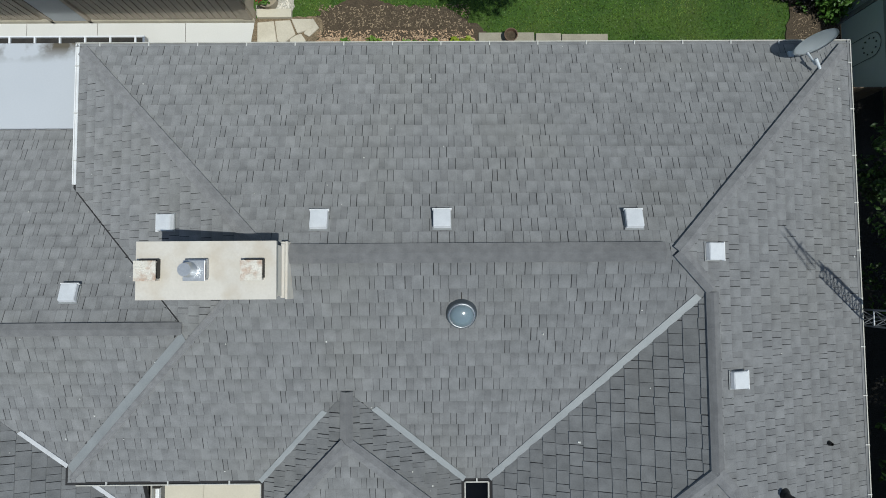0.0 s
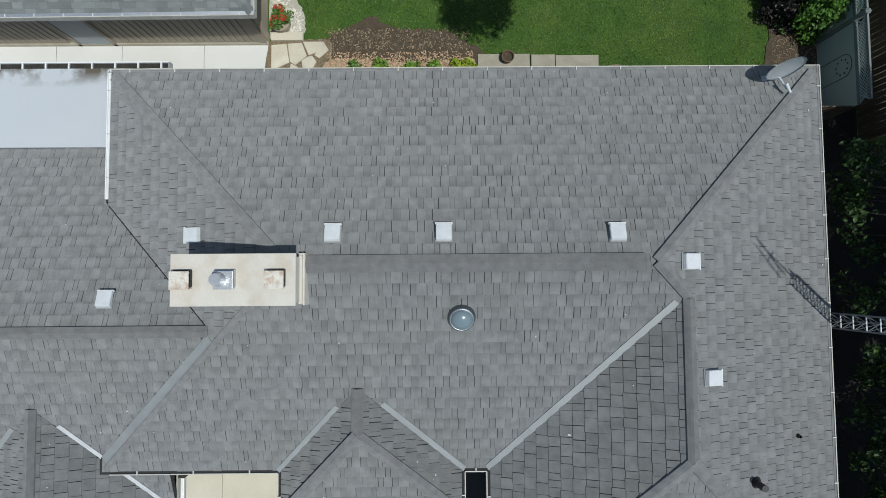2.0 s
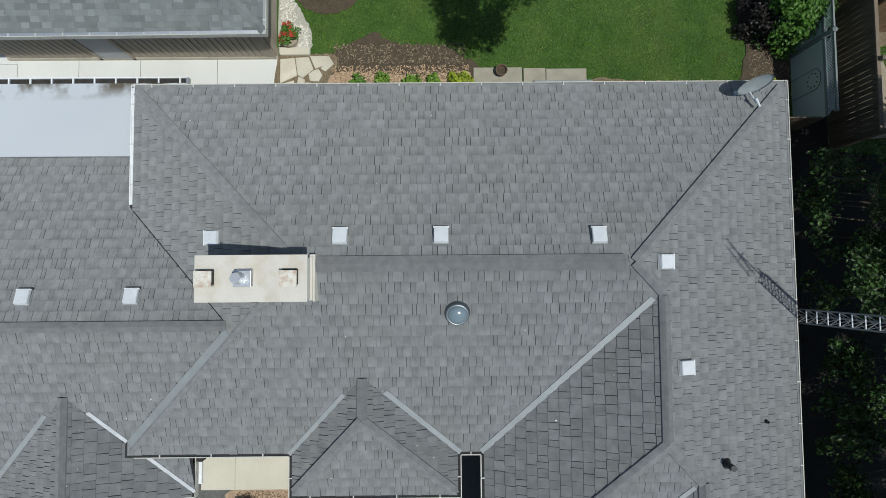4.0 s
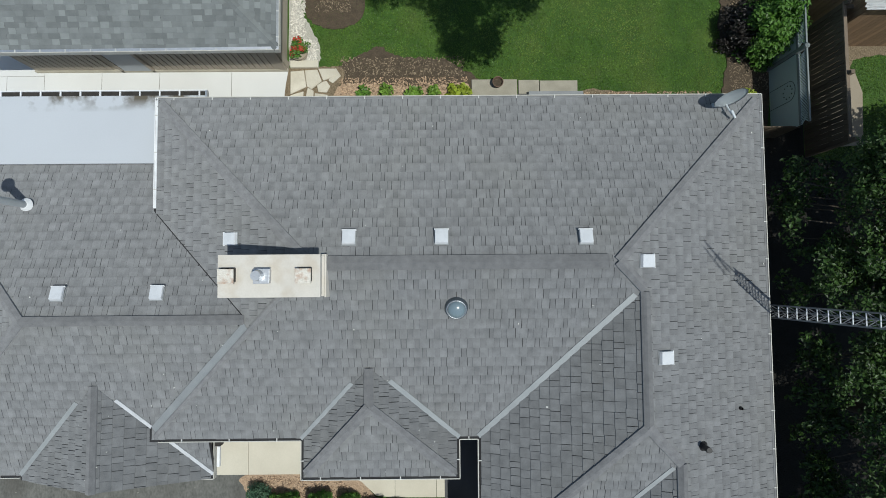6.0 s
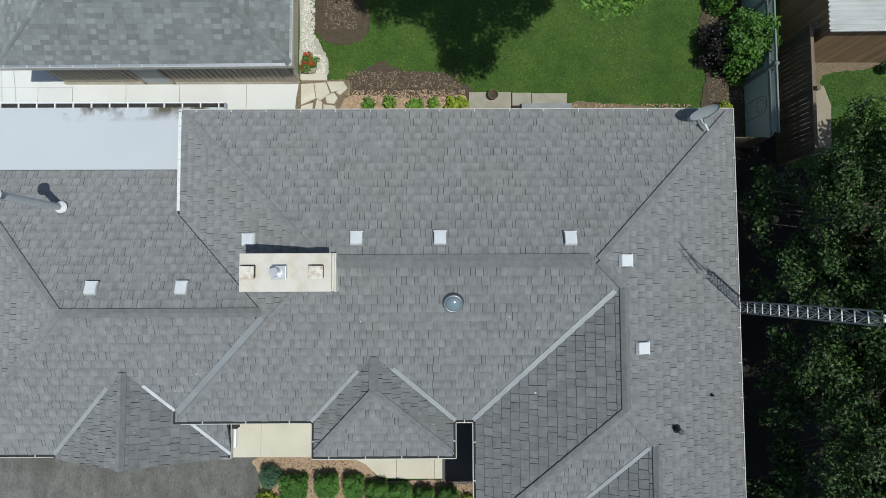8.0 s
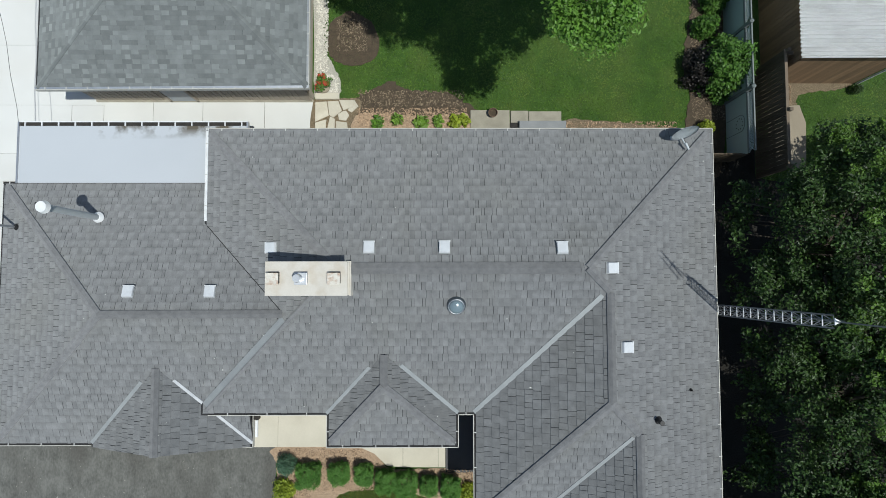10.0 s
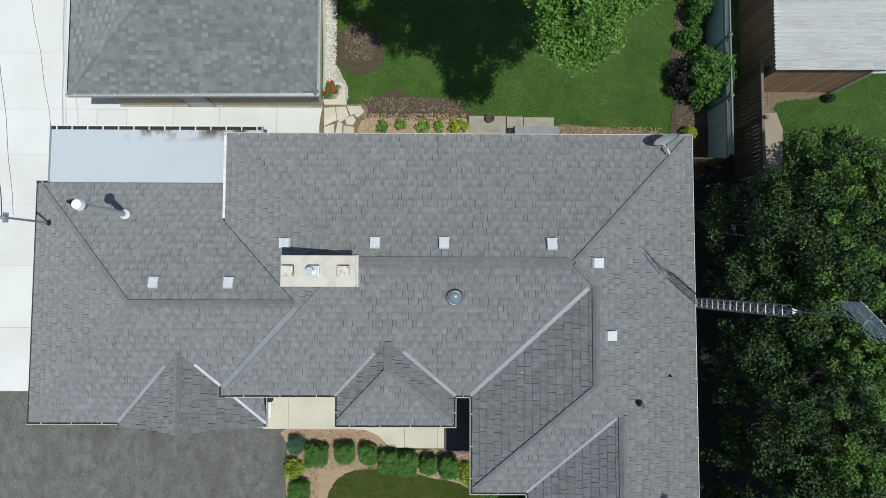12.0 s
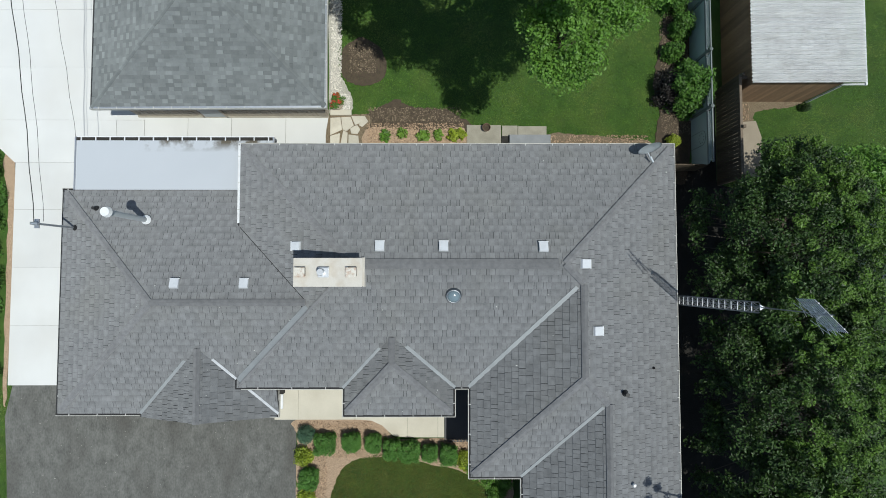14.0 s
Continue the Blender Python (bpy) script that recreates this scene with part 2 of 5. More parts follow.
# each slope: plan outline, a point on its eave, the downhill direction, the pitch, the eave's height
SLOPES = {
    "main_north": ([(-6.48, 4.62), (7.8, 4.62), (3.815, 0.635), (-2.495, 0.635)], (0, 4.62), (0, 1), PITCH, EAVE),
    "main_south": ([(-6.48, -3.35), (-3.03, -3.35), (-1.4, -1.607), (0.59, -3.35), (1.0, -3.35), (4.42, 0.05), (3.815, 0.635), (-2.495, 0.635)], (0, -3.35), (0, -1), PITCH, EAVE),
    "east": ([(7.8, 4.62), (3.815, 0.635), (4.42, 0.05), (4.42, -2.79), (5.22, -3.62), (5.22, -8.44), (7.8, -11.0)], (7.8, 0), (1, 0), PITCH, EAVE),
    "main_west": ([(-6.48, 4.62), (-2.495, 0.635), (-6.48, -3.35), (-6.48, YS), (XE, -0.535), (-6.48, YN)], (-6.48, 0), (-1, 0), PITCH, EAVE),
    "porch_west": ([(-3.03, -3.35), (-1.4, -1.607), (-1.4, -2.46), (-3.03, -4.23)], (-3.03, 0), (-1, 0), 0.76 / 1.63, EAVE),
    "porch_east": ([(0.59, -3.35), (0.59, -4.23), (-1.4, -2.46), (-1.4, -1.607)], (0.59, 0), (1, 0), 0.76 / 1.99, EAVE),
    "porch_south": ([(-3.03, -4.23), (-1.4, -2.46), (0.59, -4.23)], (0, -4.23), (0, -1), PITCH, EAVE),
    "garage_wing_north": ([(-12.52, 3.22), (-6.48, 3.22), (-6.48, YN), (XE, -0.535), (-8.765, -0.535)], (0, 3.22), (0, 1), PITCH, EAVE_W),
    "garage_wing_west": ([(-12.52, 3.22), (-8.765, -0.535), (-12.52, -4.29)], (-12.52, 0), (-1, 0), PITCH, EAVE_W),
    "garage_wing_south": ([(-12.52, -4.29), (-8.765, -0.535), (XE, -0.535), (-6.48, YS), (-5.2, YS), (-5.2, -4.29), (-7.54, -1.986), (-9.75, -4.29)], (0, -4.29), (0, -1), PITCH, EAVE_W),
    "gable_west": ([(-9.75, -4.34), (-9.75, -4.29), (-7.54, -1.986), (-7.54, -4.34)], (-9.75, 0), (-1, 0), 0.995 / 2.21, EAVE_W),
    "gable_east": ([(-5.2, -4.34), (-7.54, -4.34), (-7.54, -1.986), (-5.2, -4.29)], (-5.2, 0), (1, 0), 0.995 / 2.34, EAVE_W),
    "wing_west": ([(1.0, -3.35), (1.0, -6.18), (4.42, -2.79), (4.42, 0.05)], (1.0, 0), (-1, 0), PITCH, EAVE),
    "wing_south": ([(1.0, -6.18), (2.66, -6.18), (5.22, -3.62), (4.42, -2.79)], (0, -6.18), (0, -1), PITCH, EAVE),
    "far_wing_west": ([(2.66, -6.18), (2.66, -11.0), (5.22, -8.44), (5.22, -3.62)], (2.66, 0), (-1, 0), PITCH, EAVE),
    "far_wing_south": ([(2.66, -11.0), (7.8, -11.0), (5.22, -8.44)], (0, -11.0), (0, -1), PITCH, EAVE),
}
GARAGE_SLOPES = {
    "south": ([(-11.6, 5.85), (-3.7, 5.9), (-7.6, 9.75), (-7.7, 9.75)], (0, 5.85), (0, -1), 0.36, EAVE_G),
    "north": ([(-11.6, 13.65), (-7.7, 9.75), (-7.6, 9.75), (-3.7, 13.65)], (0, 13.65), (0, 1), 0.36, EAVE_G),
    "west": ([(-11.6, 5.85), (-7.7, 9.75), (-11.6, 13.65)], (-11.6, 0), (-1, 0), 0.36, EAVE_G),
    "east": ([(-3.7, 5.9), (-3.7, 13.65), (-7.6, 9.75)], (-3.7, 0), (1, 0), 0.36, EAVE_G),
}


def height_on(slope):
    _, origin, down, pitch, eave = slope
    return lambda x, y: eave - pitch * ((x - origin[0]) * down[0] + (y - origin[1]) * down[1])


house = thing("house", "single-storey house with a grey shingled hip roof", "house")
detached_garage = thing("detached_garage", "taupe-sided detached garage with a slate-grey shingle roof", "garage")
DECKS = {}
for owner, slopes in ((house, SLOPES), (detached_garage, GARAGE_SLOPES)):
    for key, slope in slopes.items():
        h = height_on(slope)
        DECKS[owner.name, key] = part("roof_slope", prism(bmesh.new(), slope[0], h, lambda x, y: h(x, y) - 0.13), FELT, owner, "sloping roof deck under the shingles")


def wall_run(owner, points, top, mat, thick=0.2, name="wall"):
    """Walls along the corner points of an outline, each from the ground to the soffit."""
    for (x0, y0), (x1, y1) in zip(points, points[1:]):
        a, b = Vector((x0, y0)), Vector((x1, y1))
        along = (b - a).normalized()
        side = Vector((-along.y, along.x)) * thick
        outline = [a, b - along * thick, b - along * thick + side, a + side]
        part(name, slab([(p.x, p.y) for p in outline], GROUND - 0.1, top), mat, owner)


wall_run(house, [(-6.0, 4.2), (-6.0, -2.9), (1.45, -2.9), (1.45, -5.75), (3.1, -5.75), (3.1, -10.5), (7.3, -10.5), (7.3, 4.2), (-6.0, 4.2)], EAVE - 0.14, BRICK)
wall_run(house, [(-12.1, 2.9), (-12.1, -3.85), (-5.6, -3.85), (-5.6, -3.1)], EAVE_W - 0.14, BRICK)
wall_run(house, [(-6.1, 2.9), (-12.1, 2.9)], EAVE_W - 0.14, BRICK)
wall_run(detached_garage, [(-11.1, 13.1), (-11.1, 6.25), (-4.1, 6.25), (-4.1, 13.1), (-11.1, 13.1)], EAVE_G - 0.13, SIDING)
part("wall", prism(bmesh.new(), [(-9.6, -4.1), (-5.35, -4.1), (-5.35, -3.95), (-9.6, -3.95)], lambda x, y: EAVE_W - 0.15, lambda x, y: EAVE_W - 0.35), SIDING, house)


# ---- roof covering ----
def clip_to_box(outline, u0, u1, v0, v1):
    """The part of a plan outline that lies in a rectangle."""
    for axis, limit, sign in ((0, u0, 1), (0, u1, -1), (1, v0, 1), (1, v1, -1)):
        kept = []
        for p, q in zip(outline, outline[1:] + outline[:1]):
            dp, dq = sign * (p[axis] - limit), sign * (q[axis] - limit)
            if dp >= 0:
                kept.append(p)
            if (dp > 0 > dq) or (dp < 0 < dq):
                t = dp / (dp - dq)
                kept.append((p[0] + t * (q[0] - p[0]), p[1] + t * (q[1] - p[1])))
        outline = kept
        if len(outline) < 3:
            return []
    return outline


def area(outline):
    return 0.5 * sum(p[0] * q[1] - q[0] * p[1] for p, q in zip(outline, outline[1:] + outline[:1]))


def cover(owner, key, slope, mat, tab=0.236, row=0.229, lift=0.014, start=0.07, single=None, label="", gap=0.007, seed=1, band=None, share=0.8):
    """Rows of tabs over one slope; those in the stretch 'single' are pieces of their own, the rest one joined covering."""
    outline, origin, down, pitch, eave = slope
    rng = random.Random(seed)
    side = (-down[1], down[0])
    local = [((x - origin[0]) * side[0] + (y - origin[1]) * side[1], -(x - origin[0]) * down[0] - (y - origin[1]) * down[1]) for x, y in outline]
    if area(local) < 0:
        local = local[::-1]
    step = row / math.sqrt(1 + pitch * pitch)
    u_lo, u_hi, v_hi = min(p[0] for p in local), max(p[0] for p in local), max(p[1] for p in local)
    deck = DECKS[owner.name, key]

    def world_point(u, v, up):
        return (origin[0] + u * side[0] - v * down[0], origin[1] + u * side[1] - v * down[1], eave + pitch * v + up)

    verts, faces, tones, shared = [], [], [], {}
    count, v, index = 0, start, 0
    while v < v_hi:
        u = u_lo - (tab * (0.5 * (index % 2) + 0.25) if band else rng.uniform(0, tab))
        tone, narrow = 0, 0.36
        while u < u_hi:
            if band:
                tone = 1 - tone
                narrow = rng.choice((0.3, 0.36, 0.42)) if tone else narrow
                wide = tab * (1 - narrow if tone else narrow)
            else:
                wide = tab * rng.choice((0.6, 0.8, 1.0, 1.0, 1.2))
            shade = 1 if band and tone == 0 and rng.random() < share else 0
            slit = rng.choice((0.002, 0.003, 0.005, 0.007, 0.009, 0.011)) * gap / 0.007
            if band:
                slit = rng.choice((0.0004, 0.001, 0.003, 0.006)) if tone else rng.choice((0.002, 0.005, 0.008, 0.011, 0.014)) * gap / 0.011
            drop = rng.choice((0, 0, 0, 0.012))
            piece = clip_to_box(local, u + slit, u + wide - slit * 0.3, v - drop, v + step)
            if piece and abs(area(piece)) > 0.0015:
                cu, cv = sum(p[0] for p in piece) / len(piece), sum(p[1] for p in piece) / len(piece)
                x, y, _ = world_point(cu, cv, 0)
                whole = len(piece) == 4 and abs(abs(area(piece)) - (wide - 1.3 * slit) * (step + drop)) < 1e-6
                if single and whole and single[0] < x < single[2] and single[1] < y < single[3] and count < 300:
                    ref = (round(wide, 4), drop, round(slit, 5), shade)
                    if ref not in shared:
                        bm = bmesh.new()
                        a = Vector(world_point(cu, cv, 0))
                        top = [bm.verts.new(Vector(world_point(p[0], p[1], 0.003 + (lift - 0.003) * (1 - (p[1] - v) / step))) - a) for p in piece]
                        low = [bm.verts.new(Vector(world_point(p[0], p[1], 0.001)) - a) for p in piece]
                        bm.faces.new(top)
                        for i in range(4):
                            bm.faces.new((top[i], low[i], low[(i + 1) % 4], top[(i + 1) % 4]))
                        bmesh.ops.recalc_face_normals(bm, faces=bm.faces[:])
                        me = bpy.data.meshes.new("shingle")
                        bm.to_mesh(me)
                        bm.free()
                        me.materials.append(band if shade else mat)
                        shared[ref] = me
                    ob = new("shingle", shared[ref])
                    ob.parent, ob.location = deck, world_point(cu, cv, 0)
                    count += 1
                else:
                    n, base = len(piece), len(verts)
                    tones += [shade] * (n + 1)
                    verts += [world_point(p[0], p[1], 0.003 + (lift - 0.003) * (1 - (p[1] - v) / step)) for p in piece]
                    verts += [world_point(p[0], p[1], 0.001) for p in piece]
                    faces.append(tuple(range(base, base + n)))
                    faces += [(base + i, base + n + i, base + n + (i + 1) % n, base + (i + 1) % n) for i in range(n)]
            u += wide
        v += step
        index += 1
    me = bpy.data.meshes.new("shingles")
    me.from_pydata(verts, [], faces)
    me.materials.append(mat)
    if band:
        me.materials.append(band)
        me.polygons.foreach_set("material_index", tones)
    ob = new("shingles", me)
    ob.parent = deck
    tagged(ob, label, kind="stuff")


def ridge(owner, a, b, left, right, half=0.15, lift=0.045, length=0.25, mat=None):
    """Cap pieces bent over a ridge or hip from a to b (plan), resting on the two slopes."""
    a, b = Vector(a), Vector(b)
    way = (b - a).normalized()
    off = Vector((-way.y, way.x))
    hl, hr = height_on(left), height_on(right)
    total = (b - a).length
    n = max(1, round(total / length))
    long = total / n
    bm = bmesh.new()
    rows = []
    for s, extra in ((-0.5 * long, 0.0), (0.5 * long + 0.01, 0.004)):
        line = []
        for k, h, rise in ((1, hl, lift), (0.45, hl, lift + 0.008), (0, None, lift + 0.012), (-0.45, hr, lift + 0.008), (-1, hr, lift)):
            p = a + way * (long / 2) + way * s + off * k * half
            slope_z = (h or hl)(p.x, p.y)
            line.append((p - (a + way * (long / 2)), slope_z + rise + extra - 0.006))
        rows.append(line)
    z0 = hl(*(a + way * (long / 2)))
    top = [[bm.verts.new((p.x, p.y, z - z0)) for p, z in line] for line in rows]
    low = [[bm.verts.new((p.x, p.y, z - z0 - lift + 0.004)) for p, z in line] for line in rows]
    for i in range(4):
        bm.faces.new((top[0][i], top[0][i + 1], top[1][i + 1], top[1][i]))
        for j in (0, 1):
            bm.faces.new((top[j][i], top[j][i + 1], low[j][i + 1], low[j][i]))
    for i in (0, 4):
        bm.faces.new((top[0][i], top[1][i], low[1][i], low[0][i]))
    bmesh.ops.recalc_face_normals(bm, faces=bm.faces[:])
    me = bpy.data.meshes.new("ridge_cap")
    bm.to_mesh(me)
    bm.free()
    me.materials.append(mat or CAP)
    for i in range(n):
        p = a + way * long * (i + 0.5)
        ob = new("ridge_cap", me)
        ob.parent, ob.location = owner, (p.x, p.y, hl(p.x, p.y))


def valley(a, b, key, width, mat=VALLEY):
    """A thin strip along a valley, lying on one of its slopes: bare metal, or a near-black line."""
    a, b = Vector(a), Vector(b)
    way = (b - a).normalized()
    h = height_on(SLOPES[key])
    off = Vector((-way.y, way.x)) * width
    outline = [tuple(p) for p in (a, b, b - way * 0.02 + off, a + way * 0.02 + off)]
    part("valley_flashing", prism(bmesh.new(), outline, lambda x, y: h(x, y) + 0.024, lambda x, y: h(x, y) + 0.004), mat, house, "pale metal valley strip")


def gutter(owner, a, b, z, inward, hang=0.85, mat=None, wide=0.075, fill=None):
    """A gutter: its white outer lip, the trough below, and a hanger every stride."""
    a, b, inn = Vector(a), Vector(b), Vector(inward)
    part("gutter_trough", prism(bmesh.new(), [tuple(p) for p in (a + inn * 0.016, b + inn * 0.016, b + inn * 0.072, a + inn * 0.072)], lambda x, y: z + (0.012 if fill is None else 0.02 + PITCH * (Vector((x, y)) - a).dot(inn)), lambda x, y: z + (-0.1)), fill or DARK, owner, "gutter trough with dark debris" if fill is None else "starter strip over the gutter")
    part("gutter_lip", prism(bmesh.new(), [tuple(p) for p in (a - inn * 0.004, b - inn * 0.004, b + inn * 0.014, a + inn * 0.014)], lambda x, y: z + 0.045, lambda x, y: z - 0.12), mat or LIP, owner, "cream gutter edge")
    way, total = (b - a).normalized(), (b - a).length
    n = max(1, int(total / hang))
    me = None
    for i in range(n):
        p = a + way * total * (i + 0.5) / n
        if me is None:
            bm = bmesh.new()
            c = [way * -0.01, way * 0.01, way * 0.01 + inn * wide, way * -0.01 + inn * wide]
            prism(bm, [tuple(q) for q in c], lambda x, y: 0.06, lambda x, y: 0.03)
            me = bpy.data.meshes.new("gutter_hanger")
            bm.to_mesh(me)
            bm.free()
            me.materials.append(HANGER)
        ob = new("gutter_hanger", me)
        ob.parent, ob.location = owner, (p.x, p.y, z)


S = SLOPES
for line in (((-2.2, 0.635), (3.6, 0.635), "main_north", "main_south", 0.15, 0.06, 0.9),):
    ridge(house, line[0], line[1], S[line[2]], S[line[3]], *line[4:])
for a, b, left, right in (((7.64, 4.46), (3.815, 0.635), "main_north", "east"), ((-6.33, 4.46), (-2.495, 0.635), "main_west", "main_north"),
                          ((-6.3, -3.195), (-2.495, 0.635), "main_west", "main_south"), ((4.42, 0.05), (3.815, 0.635), "main_south", "east"),
                          ((4.42, 0.0), (4.42, -2.79), "east", "wing_west"), ((4.42, -2.79), (1.16, -6.02), "wing_south", "wing_west"),
                          ((5.22, -3.62), (4.42, -2.79), "wing_south", "east"), ((5.22, -3.62), (5.22, -8.44), "east", "far_wing_west"),
                          ((-1.4, -1.62), (-1.4, -2.46), "porch_east", "porch_west"), ((-1.4, -2.46), (-2.88, -4.06), "porch_south", "porch_west"),
                          ((0.43, -4.07), (-1.4, -2.46), "porch_south", "porch_east"), ((XE, -0.535), (-8.765, -0.535), "garage_wing_south", "garage_wing_north"),
                          ((-8.765, -0.535), (-12.32, 3.02), "garage_wing_west", "garage_wing_north"), ((-8.765, -0.535), (-12.32, -4.09), "garage_wing_south", "garage_wing_west"),
                          ((-7.54, -2.0), (-7.54, -4.34), "gable_east", "gable_west")):
    slopes = [S[left], S[right]]
    mid = (Vector(a) + Vector(b)) / 2
    way = (Vector(b) - Vector(a)).normalized()
    probe = mid + Vector((-way.y, way.x)) * 0.1
    if height_on(slopes[0])(*probe) > height_on(slopes[1])(*probe):
        slopes.reverse()
    flat_run = left in ("east", "garage_wing_south", "porch_east", "gable_east") and min(abs(a[0] - b[0]), abs(a[1] - b[1])) < 0.01
    ridge(house, a, b, slopes[0], slopes[1], 0.105 if flat_run else 0.05 if (left, right) == ("main_west", "main_south") else 0.11, 0.06 if flat_run else 0.085 if right == "porch_west" else 0.062, 0.9, CAP if flat_run else HIP)
G = GARAGE_SLOPES
for a, b, left, right in (((-11.55, 5.9), (-7.7, 9.75), "west", "south"), ((-3.75, 5.95), (-7.6, 9.75), "south", "east")):
    ridge(detached_garage, a, b, G[left], G[right], 0.06 if left == "west" else 0.10, 0.03, 0.2, SHINGLE_GARAGE)
valley((1.05, -3.33), (4.28, -0.1), "main_south", 0.13)
valley((-1.0, -1.95), (0.55, -3.34), "main_south", 0.11)
valley((-3.0, -3.34), (-1.75, -1.99), "main_south", 0.09)
valley((-6.42, YS + 0.01), (XE - 0.02, -0.59), "main_west", -0.19)
# near-black strip drawn as a dark line in the closed valley
valley((-6.4, YN - 0.08), (XE - 0.06, -0.445), "main_west", 0.02, FELT)
valley((-9.7, -4.25), (-7.95, -2.42), "garage_wing_south", 0.09)
valley((-7.15, -2.37), (-6.46, -3.05), "garage_wing_south", 0.09, TRIM)
valley((-6.3, -3.22), (-5.24, -4.27), "garage_wing_south", 0.09, TRIM)
valley((2.7, -6.14), (5.1, -3.74), "wing_south", 0.1)
for a, b, z, inn in (((-6.48, 4.62), (7.8, 4.62), EAVE, (0, -1)), ((7.8, 4.62), (7.8, -11), EAVE, (-1, 0)), ((-6.48, 4.62), (-6.48, 2.0), EAVE, (1, 0)),
                     ((-6.27, -3.35), (-3.03, -3.35), EAVE, (0, 1)), ((-3.03, -3.35), (-3.03, -4.23), EAVE, (1, 0)), ((-3.03, -4.23), (0.59, -4.23), EAVE, (0, 1)),
                     ((0.59, -4.23), (0.59, -3.35), EAVE, (-1, 0)), ((0.59, -3.35), (1.0, -3.35), EAVE, (0, 1)), ((1.0, -3.35), (1.0, -6.18), EAVE, (1, 0)),
                     ((1.0, -6.18), (2.66, -6.18), EAVE, (0, 1)), ((2.66, -6.18), (2.66, -11), EAVE, (1, 0)), ((-12.52, -4.29), (-9.75, -4.29), EAVE_W, (0, 1)),
                     ((-6.0, -4.36), (-5.2, -4.36), EAVE_W, (0, 1)), ((-5.2, -4.36), (-5.2, -3.45), EAVE_W, (-1, 0)), ((-12.52, 3.22), (-12.1, 3.22), EAVE_W, (0, -1))):
    gutter(house, a, b, z, inn, mat=WHITE_METAL if inn == (1, 0) and a[0] < -6 else None, fill=(WHITE_METAL if inn == (1, 0) and a[0] < -6 else SHINGLE) if a in ((-6.48, 4.62), (7.8, 4.62)) else None)
gutter(detached_garage, (-11.6, 5.85), (-3.7, 5.9), EAVE_G, (0, 1), 0.6, fill=STEEL)
gutter(detached_garage, (-3.7, 5.9), (-3.7, 13.6), EAVE_G, (-1, 0), 0.6, fill=STEEL)

# ---- detached garage wall: boards, door, corner trim ----
x = -11.0
while x < -4.3:
    if not -8.88 < x < -7.75:
        part("siding_board", block(x, 6.225, 0.12, x + 0.14, 6.25, 2.1), SIDING, detached_garage)
    x += 0.165
door = part("door", block(-8.6, 6.2, 0.05, -7.85, 6.252, 2.03, 0.01), material("grey-blue door paint", (0.28, 0.31, 0.34), (0.33, 0.36, 0.39), 2, 30, 0.5, bump=0.03), detached_garage, "grey-blue side door")
part("door_frame", block(-8.7, 6.19, 0.0, -8.62, 6.25, 2.1), SIDING, detached_garage)
part("door_frame", block(-7.83, 6.19, 0.0, -7.75, 6.25, 2.1), SIDING, detached_garage)
part("corner_board", block(-4.25, 6.2, 0.0, -4.07, 6.26, 2.12), SIDING, detached_garage)
part("corner_board", block(-4.1, 6.25, 0.0, -4.03, 6.45, 2.12), SIDING, detached_garage)
part("base_trim", block(-11.1, 6.19, -0.02, -4.05, 6.25, 0.11), STEP_STONE, detached_garage, "weathered concrete footing")

# ---- patio roof ----
patio = thing("patio_roof", "flat white membrane patio roof with a grimy edge", "patio roof")
m = material("white membrane with dark grime", (0.45, 0.475, 0.51), (0.49, 0.515, 0.55), 0.6, 30, 0.6, bump=0.05)
n, l = m.node_tree.nodes, m.node_tree.links
clean = n["Principled BSDF"].inputs["Base Color"].links[0].from_socket
place, split = n.new("ShaderNodeNewGeometry"), n.new("ShaderNodeSeparateXYZ")
l.new(place.outputs["Position"], split.inputs[0])
blotch = n.new("ShaderNodeTexNoise")
blotch.inputs["Scale"].default_value, blotch.inputs["Detail"].default_value = 1.7, 6
l.new(place.outputs["Position"], blotch.inputs["Vector"])
near, across, patchy = n.new("ShaderNodeMapRange"), n.new("ShaderNodeMapRange"), n.new("ShaderNodeMapRange")
for node, socket, lo, hi in ((near, split.outputs["Y"], 4.42, 4.74), (across, split.outputs["X"], -10.3, -9.8), (patchy, blotch.outputs["Fac"], 0.45, 0.58)):
    node.inputs["From Min"].default_value, node.inputs["From Max"].default_value = lo, hi
    l.new(socket, node.inputs["Value"])
dirty = near.outputs[0]
for socket in (across.outputs[0], patchy.outputs[0]):
    times = n.new("ShaderNodeMath")
    times.operation = "MULTIPLY"
    l.new(dirty, times.inputs[0])
    l.new(socket, times.inputs[1])
    dirty = times.outputs[0]
soil_mix = n.new("ShaderNodeMix")
soil_mix.data_type = "RGBA"
l.new(dirty, soil_mix.inputs[0])
l.new(clean, soil_mix.inputs[6])
soil_mix.inputs[7].default_value = (0.10, 0.085, 0.06, 1)
l.new(soil_mix.outputs[2], n["Principled BSDF"].inputs["Base Color"])
part("membrane", block(-12.05, 3.16, 2.1, -5.5, 4.82, 2.2, 0.01), m, patio)
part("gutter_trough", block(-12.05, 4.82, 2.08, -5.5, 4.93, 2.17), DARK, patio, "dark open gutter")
part("gutter_lip", block(-12.08, 4.93, 2.06, -5.47, 4.955, 2.22), WHITE_METAL, patio)
part("edge_trim", block(-12.09, 3.16, 2.08, -12.05, 4.93, 2.23), STEEL, patio)
part("edge_trim", block(-5.5, 4.62, 2.08, -5.46, 4.93, 2.23), STEEL, patio)
for i in range(14):
    part("gutter_hanger", block(-11.9 + i * 0.48, 4.81, 2.19, -11.87 + i * 0.48, 4.94, 2.225), WHITE_METAL, patio)
